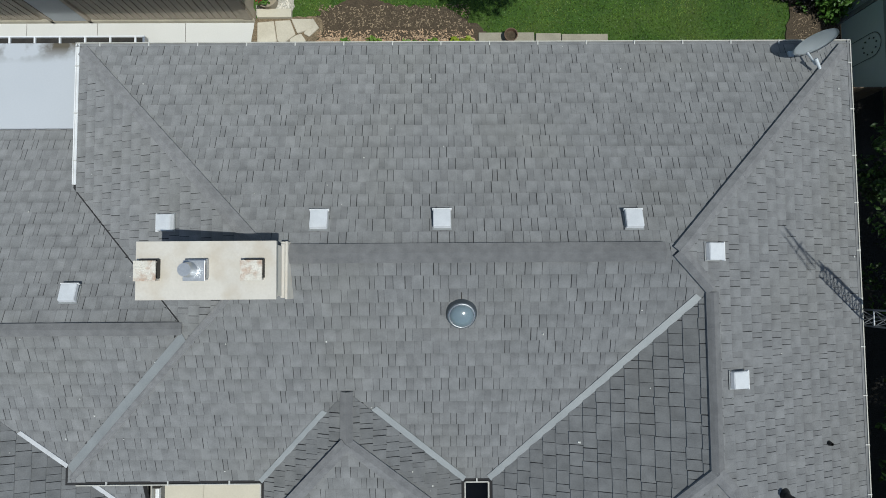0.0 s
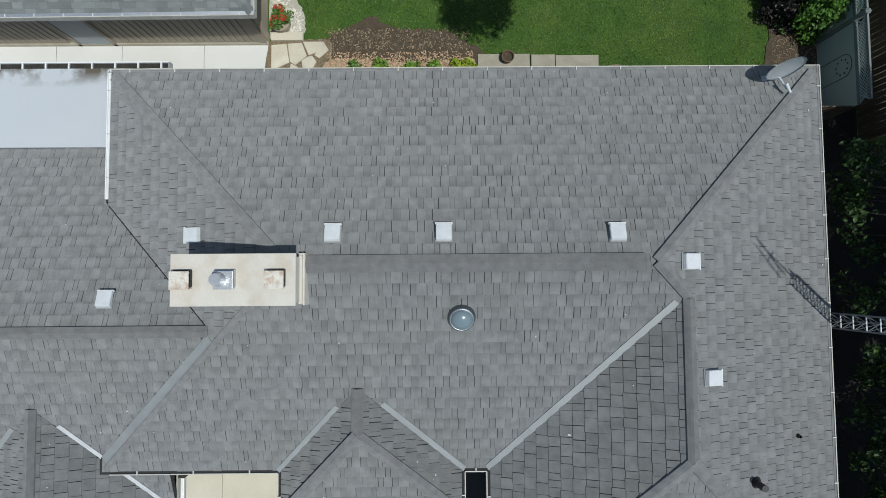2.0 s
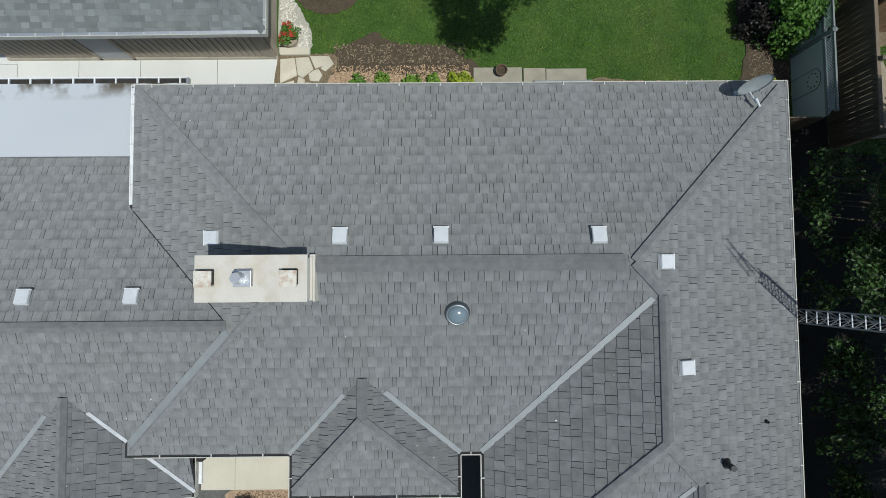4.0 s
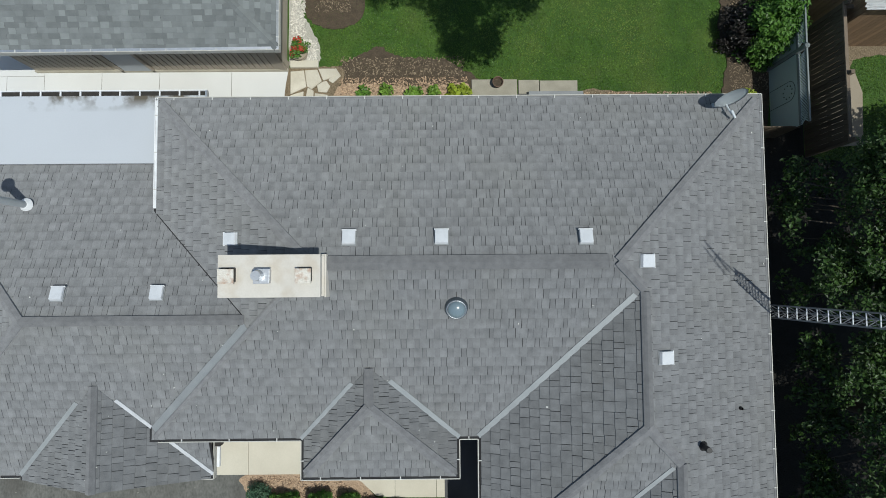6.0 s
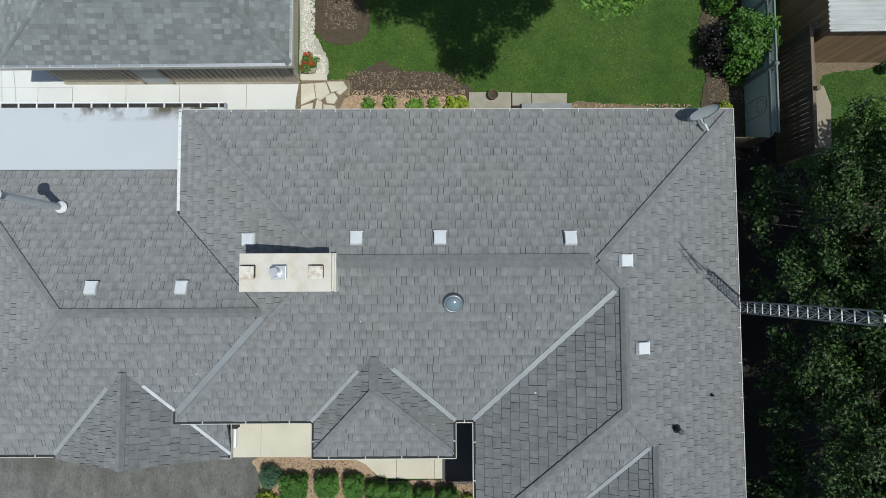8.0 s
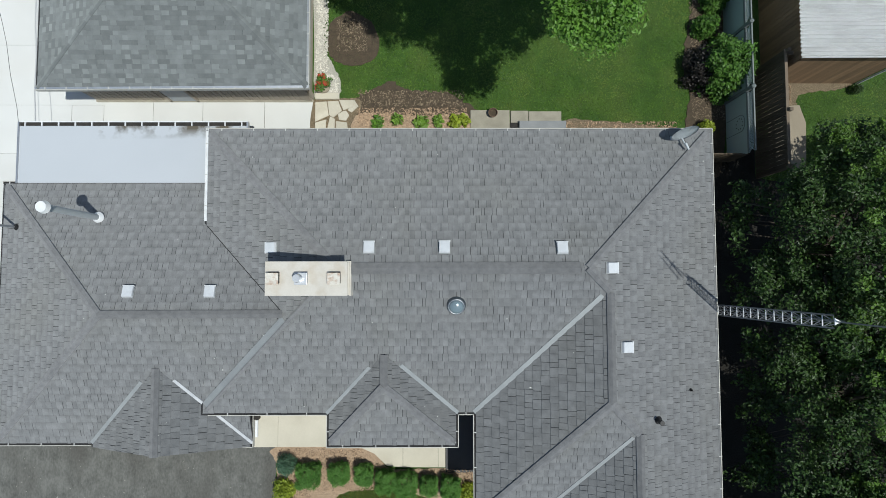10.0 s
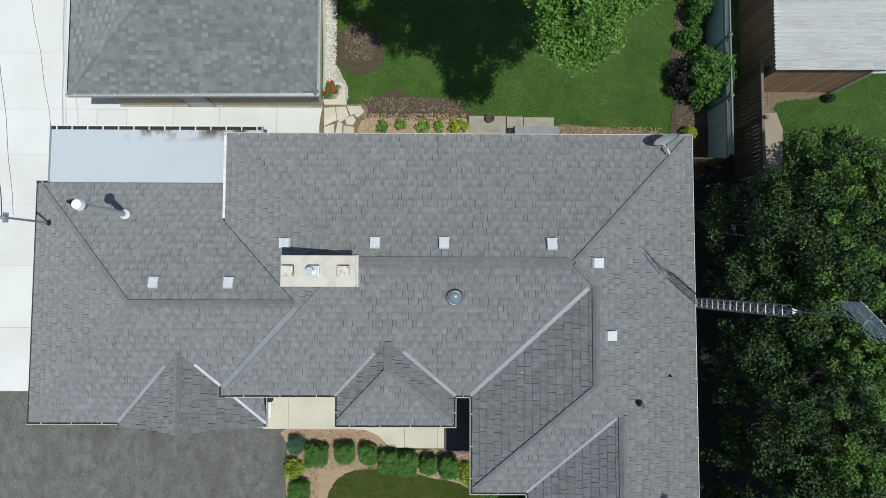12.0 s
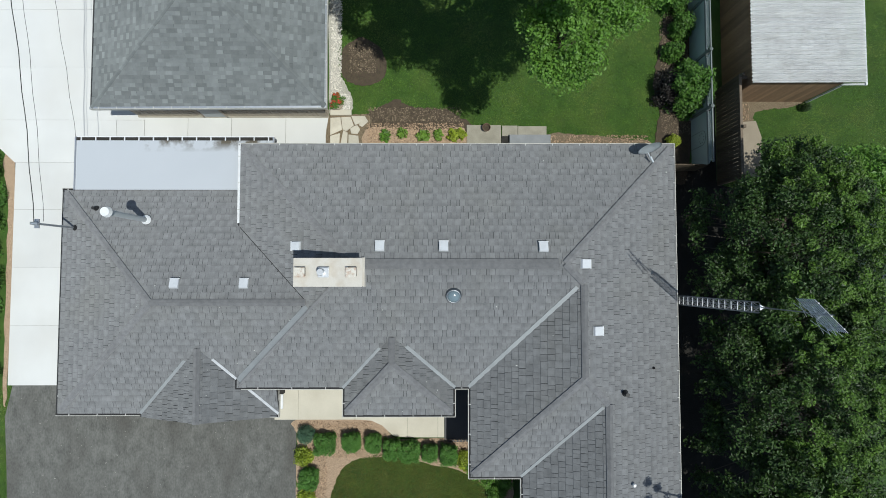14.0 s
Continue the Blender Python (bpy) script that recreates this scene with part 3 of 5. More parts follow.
for x in (-11.8, -9.2, -6.7):
    part("post", block(x - 0.05, 4.6, GROUND, x + 0.05, 4.7, 2.1), WHITE_METAL, patio)
# ---- things on the roof ----
def on_slope(slope, x, y, turn=0.0, up=0.0):
    """A pose on a slope: x along the eave, y uphill, z away from the roof."""
    down, pitch = Vector((*slope[2], 0)), slope[3]
    uphill = (-down + Vector((0, 0, pitch))).normalized()
    along = Vector((-down.y, down.x, 0)) * -1
    normal = along.cross(uphill)
    if normal.z < 0:
        along, normal = -along, -normal
    m = Matrix((along, uphill, normal)).transposed().to_4x4()
    z = height_on(slope)(x, y)
    return Matrix.Translation(Vector((x, y, z)) + normal * up) @ m @ pose(0, 0, 0, 0, 0, turn)


HOOD = material("white painted vent metal", (0.52, 0.54, 0.57), (0.64, 0.66, 0.69), 6, 50, 0.45, bump=0.05, stain=0.12, stain_color=(0.45, 0.45, 0.45), stain_scale=5)


def roof_vent():
    ob = thing("roof_vent", "square white metal roof vent on grey shingles", "roof vent", "roof vents")
    part("flange", block(-0.15, -0.15, 0.02, 0.15, 0.165, 0.03), VALLEY, ob, "dull grey metal flange")
    bm = bmesh.new()
    low = [(-0.138, -0.155, 0.07), (0.138, -0.155, 0.07), (0.138, 0.145, 0.03), (-0.138, 0.145, 0.03)]
    top = [(-0.133, -0.15, 0.135), (0.133, -0.15, 0.135), (0.133, 0.137, 0.11), (-0.133, 0.137, 0.11)]
    a, b = [bm.verts.new(p) for p in low], [bm.verts.new(p) for p in top]
    bm.faces.new(b)
    bm.faces.new(a[::-1])
    for i in range(4):
        bm.faces.new((a[i], a[(i + 1) % 4], b[(i + 1) % 4], b[i]))
    bmesh.ops.bevel(bm, geom=bm.edges[:], offset=0.008, segments=2, affect="EDGES")
    part("hood", bm, HOOD, ob)
    part("lip", block(-0.152, -0.168, 0.07, 0.152, -0.148, 0.125, 0.006), WHITE_METAL, ob, "bright folded front lip")
    # solid near-black block stands in for the shade inside the hood
    part("throat", block(-0.11, -0.11, 0.0, 0.11, 0.13, 0.08), DARK, ob, "dark vent opening")
    return ob


first = roof_vent()
spots = (("main_north", -1.71, 1.14), ("main_north", 0.2, 1.14), ("main_north", 3.19, 1.12), ("main_west", -4.31, 1.2), ("east", 4.43, 0.64), ("east", 4.83, -1.38), ("garage_wing_north", -5.96, 0.02), ("garage_wing_north", -8.1, 0.02))
first.matrix_basis = on_slope(S[spots[0][0]], *spots[0][1:])
for key, x, y in spots[1:]:
    copy_thing(first, on_slope(S[key], x, y))

# sun tunnel
skylight = thing("tubular_skylight", "round dark-rimmed dome skylight on the roof", "skylight")
skylight.matrix_basis = on_slope(S["main_south"], 0.5, -0.3)
bm = bmesh.new()
bmesh.ops.create_cone(bm, cap_ends=True, segments=40, radius1=0.25, radius2=0.225, depth=0.1, matrix=Matrix.Translation((0, 0, 0.05)))
part("curb", bm, material("dark blue-grey curb", (0.06, 0.075, 0.09), (0.09, 0.105, 0.12), 5, 40, 0.4, 0.3, 0.05), skylight, "dark blue-grey metal ring")
dome_glass = bpy.data.materials.new("smoked acrylic dome")
dome_glass.use_nodes = True
g = dome_glass.node_tree.nodes["Principled BSDF"]
g.inputs["Base Color"].default_value, g.inputs["Roughness"].default_value = (0.16, 0.21, 0.24, 1), 0.2
g.inputs["Coat Weight"].default_value = 0.6
bm = bmesh.new()
bmesh.ops.create_uvsphere(bm, u_segments=32, v_segments=16, radius=0.19)
bmesh.ops.delete(bm, geom=[v for v in bm.verts if v.co.z < -0.01], context="VERTS")
for v in bm.verts:
    v.co.z = v.co.z * 0.6 + 0.1
for f in bm.faces:
    f.smooth = True
part("dome", bm, dome_glass, skylight, "glossy smoked acrylic dome")
bm = bmesh.new()
for k in range(32):
    a0, a1 = k * math.pi / 16, (k + 1) * math.pi / 16
    tube(bm, (0.2 * math.cos(a0), 0.2 * math.sin(a0), 0.105), (0.2 * math.cos(a1), 0.2 * math.sin(a1), 0.105), 0.012, 0.012, 6)
part("rim", bm, STEEL, skylight, "bright metal clamping rim")
part("joint_strip", block(-0.006, 0.24, 0.01, 0.006, 0.36, 0.02), DARK, skylight)

# flue pipe
pipe = thing("flue_pipe", "tall grey metal flue pipe with a white cap", "flue pipe")
GREY_PIPE = material("dull grey pipe paint", (0.36, 0.38, 0.39), (0.43, 0.45, 0.46), 5, 40, 0.5, 0.0, 0.05)
z0 = height_on(S["garage_wing_north"])(-9.5, 2.11)
foot, head = Vector((-9.46, 2.11, z0 - 0.05)), Vector((-9.46, 2.11, 4.85))
part("shaft", tube(bmesh.new(), foot, head, 0.085, 0.085, 20), GREY_PIPE, pipe)
part("storm_collar", tube(bmesh.new(), foot + Vector((0, 0, 0.1)), foot + Vector((0, 0, 0.2)), 0.16, 0.1, 20), WHITE_METAL, pipe, "white sloping storm collar")
part("cap", tube(bmesh.new(), head + Vector((0, 0, 0.04)), head + Vector((0, 0, 0.18)), 0.16, 0.13, 24), WHITE_METAL, pipe, "round white rain cap")

# plumbing vents on the east slope
boot_rubber = material("black rubber boot", (0.012, 0.012, 0.013), (0.025, 0.025, 0.026), 5, 40, 0.6)
for key, x, y, r, h in (("east", 5.76, -3.32, 0.06, 0.34), ("east", 6.83, -2.62, 0.025, 0.1), ("garage_wing_north", -11.2, 2.5, 0.05, 0.22)):
    vent = thing("plumbing_vent", "short black plumbing vent pipe through the shingles", "vent pipe", "plumbing vents")
    z = height_on(S[key])(x, y)
    vent.location = (x, y, z)
    part("pipe", tube(bmesh.new(), (0, 0, -0.05), (0, 0, h), r, r, 14), boot_rubber, vent)
    part("boot", tube(bmesh.new(), (0, 0, -0.05), (0, 0, 0.1), r * 2.2, r * 1.1, 14), boot_rubber, vent)

capped = thing("plumbing_vent", "small white capped vent pipe on the shingles", "vent pipe", "plumbing vents")
capped.location = (6.02, -6.1, height_on(S["east"])(6.02, -6.1))
part("pipe", tube(bmesh.new(), (0, 0, -0.05), (0, 0, 0.14), 0.035, 0.035, 14), WHITE_METAL, capped)
part("cap", tube(bmesh.new(), (0, 0, 0.14), (0, 0, 0.18), 0.06, 0.04, 14), WHITE_METAL, capped)

# ---- chimney ----
chimney = thing("chimney", "wide cream stone chimney with three capped flues", "chimney")
part("stack", block(-3.93, 0.0, 3.0, -2.2, 0.75, 4.98, 0.01), LIMESTONE, chimney)
for z, d in ((4.98, 0.0), (5.04, 0.02), (5.1, 0.045)):
    part("crown", block(-4.0 - d, -0.005 - d * 0.6, z, -2.15 + d, 0.755 + d * 0.6, z + 0.058, 0.008), LIMESTONE, chimney, "stepped cream stone crown")
part("shoulder", block(-2.22, -0.03, 4.0, -2.16, 0.78, 4.5, 0.012), LIMESTONE, chimney, "mortared shoulder of the stack")
part("flashing", block(-2.16, -0.05, 4.0, -2.125, 0.82, 4.46, 0.006), LIMESTONE, chimney, "pale painted flashing edge")
part("flashing", block(-2.22, 0.78, 4.0, -2.16, 0.815, 4.47, 0.006), LIMESTONE, chimney, "pale painted flashing edge")
RUST = material("rust-stained clay", (0.58, 0.54, 0.47), (0.74, 0.71, 0.65), 9, 40, 0.85, bump=0.9, depth=0.03, stain=0.85, stain_color=(0.36, 0.17, 0.08), stain_scale=7)
for cx, mat, tag in ((-3.84, RUST, "rust-stained white flue cover"), (-3.17, STEEL, "shiny metal flue cover"), (-2.4, RUST, "weathered white flue cover")):
    # solid flue blocks; near-black stands in for shade under the rusty covers
    part("flue", block(cx - 0.12, 0.27, 5.1, cx + 0.14, 0.53, 5.24), DARK if mat is RUST else STEEL, chimney, "square flue opening")
    bm = bmesh.new()
    box(bm, cx - 0.15, 0.23, 5.3, cx + 0.15, 0.51, 5.33, 0.006)
    for dx in (-0.12, 0.12):
        for y in (0.25, 0.49):
            box(bm, cx + dx - 0.012, y - 0.012, 5.15, cx + dx + 0.012, y + 0.012, 5.3)
    part("flue_cover", bm, mat, chimney, tag)
part("cowl", tube(bmesh.new(), (-3.23, 0.38, 5.33), (-3.23, 0.38, 5.5), 0.11, 0.09, 24), STEEL, chimney, "round bright metal cowl")

# ---- satellite dish ----
dish = thing("satellite_dish", "grey satellite dish on a bent mast by the roof corner", "satellite dish")
DISH = material("grey dish enamel", (0.50, 0.54, 0.57), (0.58, 0.62, 0.65), 3, 50, 0.4, 0.1, 0.03)
centre = Vector((6.75, 4.41, 3.25))
face_way = Vector((0.259, -0.966, 0.3)).normalized()
turn = face_way.to_track_quat("Z", "Y").to_matrix().to_4x4()
bm = bmesh.new()
rings = []
for i in range(9):
    r = i / 8
    rings.append([bm.verts.new((0.385 * r * math.cos(k * math.pi / 18), 0.34 * r * math.sin(k * math.pi / 18), 0.09 * r * r)) for k in range(36)] if i else [bm.verts.new((0, 0, 0))])
for i in range(8):
    for k in range(36):
        if i == 0:
            bm.faces.new((rings[0][0], rings[1][k], rings[1][(k + 1) % 36]))
        else:
            bm.faces.new((rings[i][k], rings[i + 1][k], rings[i + 1][(k + 1) % 36], rings[i][(k + 1) % 36]))
bmesh.ops.solidify(bm, geom=bm.faces[:], thickness=0.018)
for f in bm.faces:
    f.smooth = True
bm.transform(Matrix.Translation(centre) @ turn)
part("reflector", bm, DISH, dish)
mount = Vector((6.6, 4.3, height_on(S["main_north"])(6.6, 4.3)))
bm = tube(bmesh.new(), mount, mount + Vector((0.02, 0.05, 0.3)), 0.025, 0.025, 10)
tube(bm, mount + Vector((0.02, 0.05, 0.3)), centre - face_way * 0.03, 0.025, 0.025, 10)
part("mast", bm, DISH, dish, "bent grey mast")
part("foot_plate", block(mount.x - 0.05, mount.y - 0.05, mount.z + 0.0, mount.x + 0.05, mount.y + 0.05, mount.z + 0.05), DISH, dish)
feed = centre + face_way * 0.42 + Vector((0.02, -0.02, -0.28))
part("feed_arm", tube(bmesh.new(), centre + Vector((0.05, -0.1, -0.3)), feed, 0.022, 0.018, 8), DISH, dish)
part("feed_horn", tube(bmesh.new(), feed + Vector((0.06, -0.08, 0.02)), feed + Vector((-0.05, 0.08, 0.08)), 0.024, 0.034, 12), DISH, dish, "pale feed horn")

# ---- service mast and wires ----
mast = thing("service_mast", "grey electric service mast with weatherhead", "service mast")
z0 = height_on(S["garage_wing_west"])(-11.9, 1.87)
part("pole", tube(bmesh.new(), (-11.9, 1.87, z0 - 0.1), (-12.02, 1.85, 4.1), 0.035, 0.035, 12), STEEL, mast)
part("weatherhead", tube(bmesh.new(), (-12.02, 1.85, 4.08), (-12.12, 1.85, 4.2), 0.06, 0.04, 12), STEEL, mast)
part("boot", tube(bmesh.new(), (-11.9, 1.87, z0 - 0.05), (-11.9, 1.87, z0 + 0.12), 0.12, 0.04, 14), boot_rubber, mast)
part("bracket", block(-12.14, 1.72, 3.95, -12.0, 2.0, 3.99), STEEL, mast)
WIRE = material("black wire sheath", (0.015, 0.015, 0.016), (0.03, 0.03, 0.03), 5, 40, 0.6)
for a, b, r, sag in (((-12.08, 1.9, 4.1), (-11.5, 14.5, 8.2), 0.012, 0.35), ((-12.02, 1.95, 3.75), (-11.7, 14.8, 7.3), 0.006, 0.3), ((-12.02, 4.9, 2.3), (-12.1, 14.9, 5.9), 0.006, 0.25)):
    wire = bpy.data.curves.new("overhead_wire", "CURVE")
    wire.dimensions, wire.bevel_depth, wire.bevel_resolution = "3D", r, 2
    sp = wire.splines.new("POLY")
    sp.points.add(24)
    for i in range(25):
        t = i / 24
        p = Vector(a).lerp(Vector(b), t)
        sp.points[i].co = (p.x + 0.02 * math.sin(t * 37), p.y, p.z - sag * 4 * t * (1 - t), 1)
    wire.materials.append(WIRE)
    tagged(new("overhead_wire", wire), "thin black overhead service wire over the concrete", "wire", "overhead wires", "structure")

# ---- lattice tower with antenna ----
DULL_STEEL = material("weathered zinc steel", (0.16, 0.17, 0.185), (0.26, 0.27, 0.29), 5, 40, 0.55, 0.3, 0.05)
tower = thing("antenna_tower", "slim galvanised lattice tower beside the eave", "antenna tower")
base, peak = Vector((8.12, -0.52, GROUND)), Vector((7.93, -0.51, 7.45))
corners = [(0.185 * math.cos(k * 2.0944), 0.185 * math.sin(k * 2.0944)) for k in range(3)]
legs = [(base + Vector((x, y, 0)), peak + Vector((x * 0.8, y * 0.8, 0))) for x, y in corners]
for a, b in legs:
    part("leg", tube(bmesh.new(), a, b, 0.017, 0.017, 8, False), DULL_STEEL, tower)
for i in range(20):
    for k in range(3):
        t0, t1 = 0.03 + i * 0.0485, 0.03 + (i + 1) * 0.0485
        p, q = legs[k], legs[(k + 1) % 3]
        # west face rungs white and thicker, sunlit brightness put into colour and size
        part("rung", tube(bmesh.new(), p[0].lerp(p[1], t0), q[0].lerp(q[1], t0), 0.012 if k == 1 else 0.008, 0.012 if k == 1 else 0.008, 6), WHITE_METAL if k == 1 else DULL_STEEL, tower)
        part("brace", tube(bmesh.new(), p[0].lerp(p[1], t0), q[0].lerp(q[1], t1), 0.0065, 0.0065, 6), DULL_STEEL, tower)
part("top_plate", slab([(peak.x + (p[1].x - peak.x) * 0.55, peak.y + (p[1].y - peak.y) * 0.55) for p in legs], 7.41, 7.44), WHITE_METAL, tower)
part("mast", tube(bmesh.new(), peak - Vector((0, 0, 0.5)), Vector((7.92, -0.53, 10.1)), 0.016, 0.014, 10, False), DULL_STEEL, tower)
antenna = thing("tv_antenna", "flat metal television antenna with many rods", "antenna")
hub, rod_way = Vector((7.92, -0.555, 9.7)), Vector((0.7, -0.72, 0)).normalized()
for i in range(11):
    c = hub + Vector((0.0, 0.0, -0.3 + i * 0.06))
    part("rod", tube(bmesh.new(), c - rod_way * 0.47, c + rod_way * 0.47, 0.008, 0.008, 6, False), STEEL, antenna)
side = Vector((-rod_way.y, rod_way.x, 0))
for k in (-0.36, 0, 0.36):
    part("frame_bar", tube(bmesh.new(), hub + rod_way * k + Vector((0, 0, -0.32)), hub + rod_way * k + Vector((0, 0, 0.32)), 0.013, 0.013, 8), STEEL, antenna)
for k in (-0.25, 0.25):
    for z in (-0.2, 0.0, 0.2):
        for tilt in (-0.1, 0.1):
            c = hub + rod_way * k + side * -0.12 + Vector((0, 0, z))
            part("dipole", tube(bmesh.new(), c - rod_way * 0.2 - Vector((0, 0, tilt)), c + rod_way * 0.2 + Vector((0, 0, tilt)), 0.006, 0.006, 6), STEEL, antenna)
part("boom", tube(bmesh.new(), hub + side * -0.15, hub + side * 0.12, 0.016, 0.016, 8, False), STEEL, antenna)

# ---- paving ----
tagged(part("joint_bed", slab([(-40, 30), (-11.0, 30), (-11.0, 6.2), (-4.1, 6.2), (-4.1, 4.0), (-12.0, 4.0), (-12.0, -3.66), (-15.6, -3.66), (-15.62, 4.3), (-16.6, 5.6), (-40, 5.6)], GROUND - 0.1, -0.012), SOIL), "dark sand under the concrete panels", "paving bed", kind="structure")
drive = thing("concrete_drive", "broad pale concrete driveway and walk", "driveway", kind="structure")
ys = (-3.68, -1.52, 0.62, 2.75, 4.5, 6.1, 8.1, 10.3, 12.5, 16, 20, 25, 30)
for y0, y1 in zip(ys, ys[1:]):
    x_in = -11.95 if y0 < 6 else -10.9
    if y0 > 4:
        part("panel", slab([(-15.66 if y0 < 4.6 else -22, y0 + 0.003), (x_in, y0 + 0.003), (x_in, y1 - 0.003), (-17.4 if y0 < 4.6 else -22, y1 - 0.003)], GROUND - 0.05, 0.0), CONCRETE, drive)
    else:
        part("panel", slab([(-15.63, y0 + 0.003), (x_in, y0 + 0.003), (x_in, y1 - 0.003), (-15.63, y1 - 0.003)], GROUND - 0.05, 0.0), CONCRETE, drive)
xs = (-11.944, -10.9, -9.29, -7.67, -5.65, -4.05)
for x0, x1 in zip(xs, xs[1:]):
    part("panel", slab([(x0 + 0.006, 4.0), (x1 - 0.006, 4.0), (x1 - 0.006, 6.095 if x1 < -10.5 else 6.2), (x0 + 0.006, 6.095 if x1 < -10.5 else 6.2)], GROUND - 0.05, 0.0), CONCRETE, drive)
bed("asphalt_drive", smooth_outline([(-15.45, -3.7), (-12, -3.72), (-7, -3.7), (-5.2, -3.75), (-5.14, -5), (-5.12, -8), (-5.12, -30), (-15.3, -30), (-15.42, -10)], 3, 0.01), -0.006, ASPHALT, "worn grey asphalt driveway with faint patches", "driveway")
front_walk = thing("front_walk", "tan concrete walk between the garage wing and the porch", "walk", kind="structure")
for outline in ([(-5.92, -2.8), (-5.07, -2.8), (-5.07, -4.93), (-5.92, -4.93)], [(-5.06, -2.8), (-3.0, -2.8), (-3.0, -4.93), (-5.06, -4.93)], [(-2.99, -2.8), (-1.1, -2.8), (-1.1, -5.57), (-1.6, -5.53), (-2.0, -5.15), (-2.4, -4.97), (-2.99, -4.93)],
                [(-1.09, -2.8), (0.02, -2.8), (0.02, -5.58), (-1.09, -5.57)], [(0.03, -2.8), (0.25, -2.8), (0.25, -5.58), (0.03, -5.58)]):
    part("panel", slab(outline, GROUND - 0.05, 0.012), CONCRETE_TAN, front_walk)
bed("entry_floor", [(0.26, -2.8), (1.45, -2.8), (1.45, -5.75), (0.26, -5.75)], 0.005, BLACKTOP, "smooth black floor between the two wings", "floor")
bed("front_bed", smooth_outline([(-5.1, -4.95), (-2.2, -4.95), (-1.5, -5.6), (0.3, -5.62), (1.4, -5.8), (2.6, -6.4), (2.6, -8), (1.2, -6.95), (-0.6, -6.45), (-2.0, -6.2), (-3.2, -6.5), (-3.7, -7.2), (-3.95, -8.2), (-4.1, -11), (-5.1, -11), (-5.1, -9.5), (-5.1, -8), (-5.1, -6.5), (-5.1, -5.5)], 8, 0.03), 0.0, MULCH, "reddish bark mulch bed round the front lawn", "flower bed")
# yard and path in soil darkened to stand for the shade there
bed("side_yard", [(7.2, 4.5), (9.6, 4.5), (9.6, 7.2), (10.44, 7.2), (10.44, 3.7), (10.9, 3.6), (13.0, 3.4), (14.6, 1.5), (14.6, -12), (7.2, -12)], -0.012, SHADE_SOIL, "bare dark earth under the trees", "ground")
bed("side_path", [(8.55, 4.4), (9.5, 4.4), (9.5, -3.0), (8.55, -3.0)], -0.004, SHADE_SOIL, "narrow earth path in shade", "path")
bed("west_bed", smooth_outline([(-15.64, 4.3), (-15.66, -3.7), (-15.8, -3.7), (-15.84, 0), (-15.86, 3), (-16.1, 4.6)], 8, 0.03), -0.006, MULCH, "brown mulch strip beside the concrete", "flower bed")
bed("back_bed", smooth_outline([(-2.9, 6.2), (-2.45, 6.45), (-1.9, 6.75), (-1.5, 6.9), (-1.05, 6.65), (-0.3, 6.55), (0.4, 6.5), (0.9, 6.2), (1.3, 5.95), (1.05, 5.6), (-2.7, 5.6)], 8, 0.045), 0.0, SOIL, "dark soil bed at the lawn's edge", "flower bed")
bed("dirt_patch", smooth_outline([(-3.62, 8.0), (-3.5, 8.9), (-2.8, 9.25), (-2.05, 8.75), (-1.9, 7.95), (-2.35, 7.5), (-2.95, 7.42), (-3.35, 7.6)], 4, 0.04), -0.005, SOIL, "round bare soil patch in the lawn", "flower bed")
bed("mulch_strip", smooth_outline([(-2.7, 5.72), (-1.6, 5.8), (-0.4, 5.74), (0.5, 5.8), (1.05, 5.72), (1.1, 4.4), (-2.9, 4.4)], 8, 0.03), 0.008, MULCH, "reddish mulch strip along the back wall", "flower bed")
bed("pebble_strip", smooth_outline([(4.1, 5.55), (5.6, 5.55), (7.2, 5.4), (8.0, 5.25), (8.0, 4.3), (4.1, 4.3)], 8, 0.03), 0.004, GRIT_MULCH, "pebbly mulch strip along the back wall", "flower bed")
bed("fence_bed", smooth_outline([(8.2, 5.6), (8.35, 6.6), (8.15, 7.5), (8.3, 8.6), (8.55, 10), (8.6, 14), (9.44, 14), (9.44, 4.4), (8.3, 4.4)], 8, 0.045), 0.0, SOIL, "dark soil bed along the vinyl fence", "flower bed")
bed("gravel_border", smooth_outline([(-4.02, 13), (-3.6, 13), (-3.68, 10), (-3.74, 8.2), (-3.45, 7.5), (-3.2, 6.95), (-3.25, 6.45), (-4.0, 6.4)], 8, 0.03), -0.005, GRAVEL, "pale gravel border beside the garage", "gravel")
bed("tan_pad", [(10.9, 6.0), (11.95, 6.1), (12.15, 5.5), (12.1, 4.0), (10.9, 3.9)], 0.02, PAD, "tan concrete pad on the lawn", "pad")
bed("shed_bed", smooth_outline([(10.9, 6.85), (13.6, 6.85), (13.3, 6.65), (12.0, 6.45), (11.8, 6.0), (10.9, 5.9)], 8, 0.045), 0.0, GRIT_MULCH, "bark mulch along the shed wall", "flower bed")

# back steps
back_steps = thing("back_steps", "row of weathered concrete stepping slabs by the back wall", "paving slabs")
for x0, x1, y1 in ((1.1, 2.38, 5.92), (2.42, 3.0, 5.9), (3.02, 4.08, 5.88)):
    part("slab", block(x0, 4.6, GROUND, x1, y1, 0.05, 0.012), STEP_STONE, back_steps)
hatch = thing("window_well_cover", "grey board cover beside the back wall", "cover")
part("board", block(2.68, 4.7, 0.05, 4.2, 5.52, 0.22, 0.01), material("grey weathered board", (0.2, 0.21, 0.22), (0.27, 0.28, 0.29), 3, 40, 0.7), hatch)
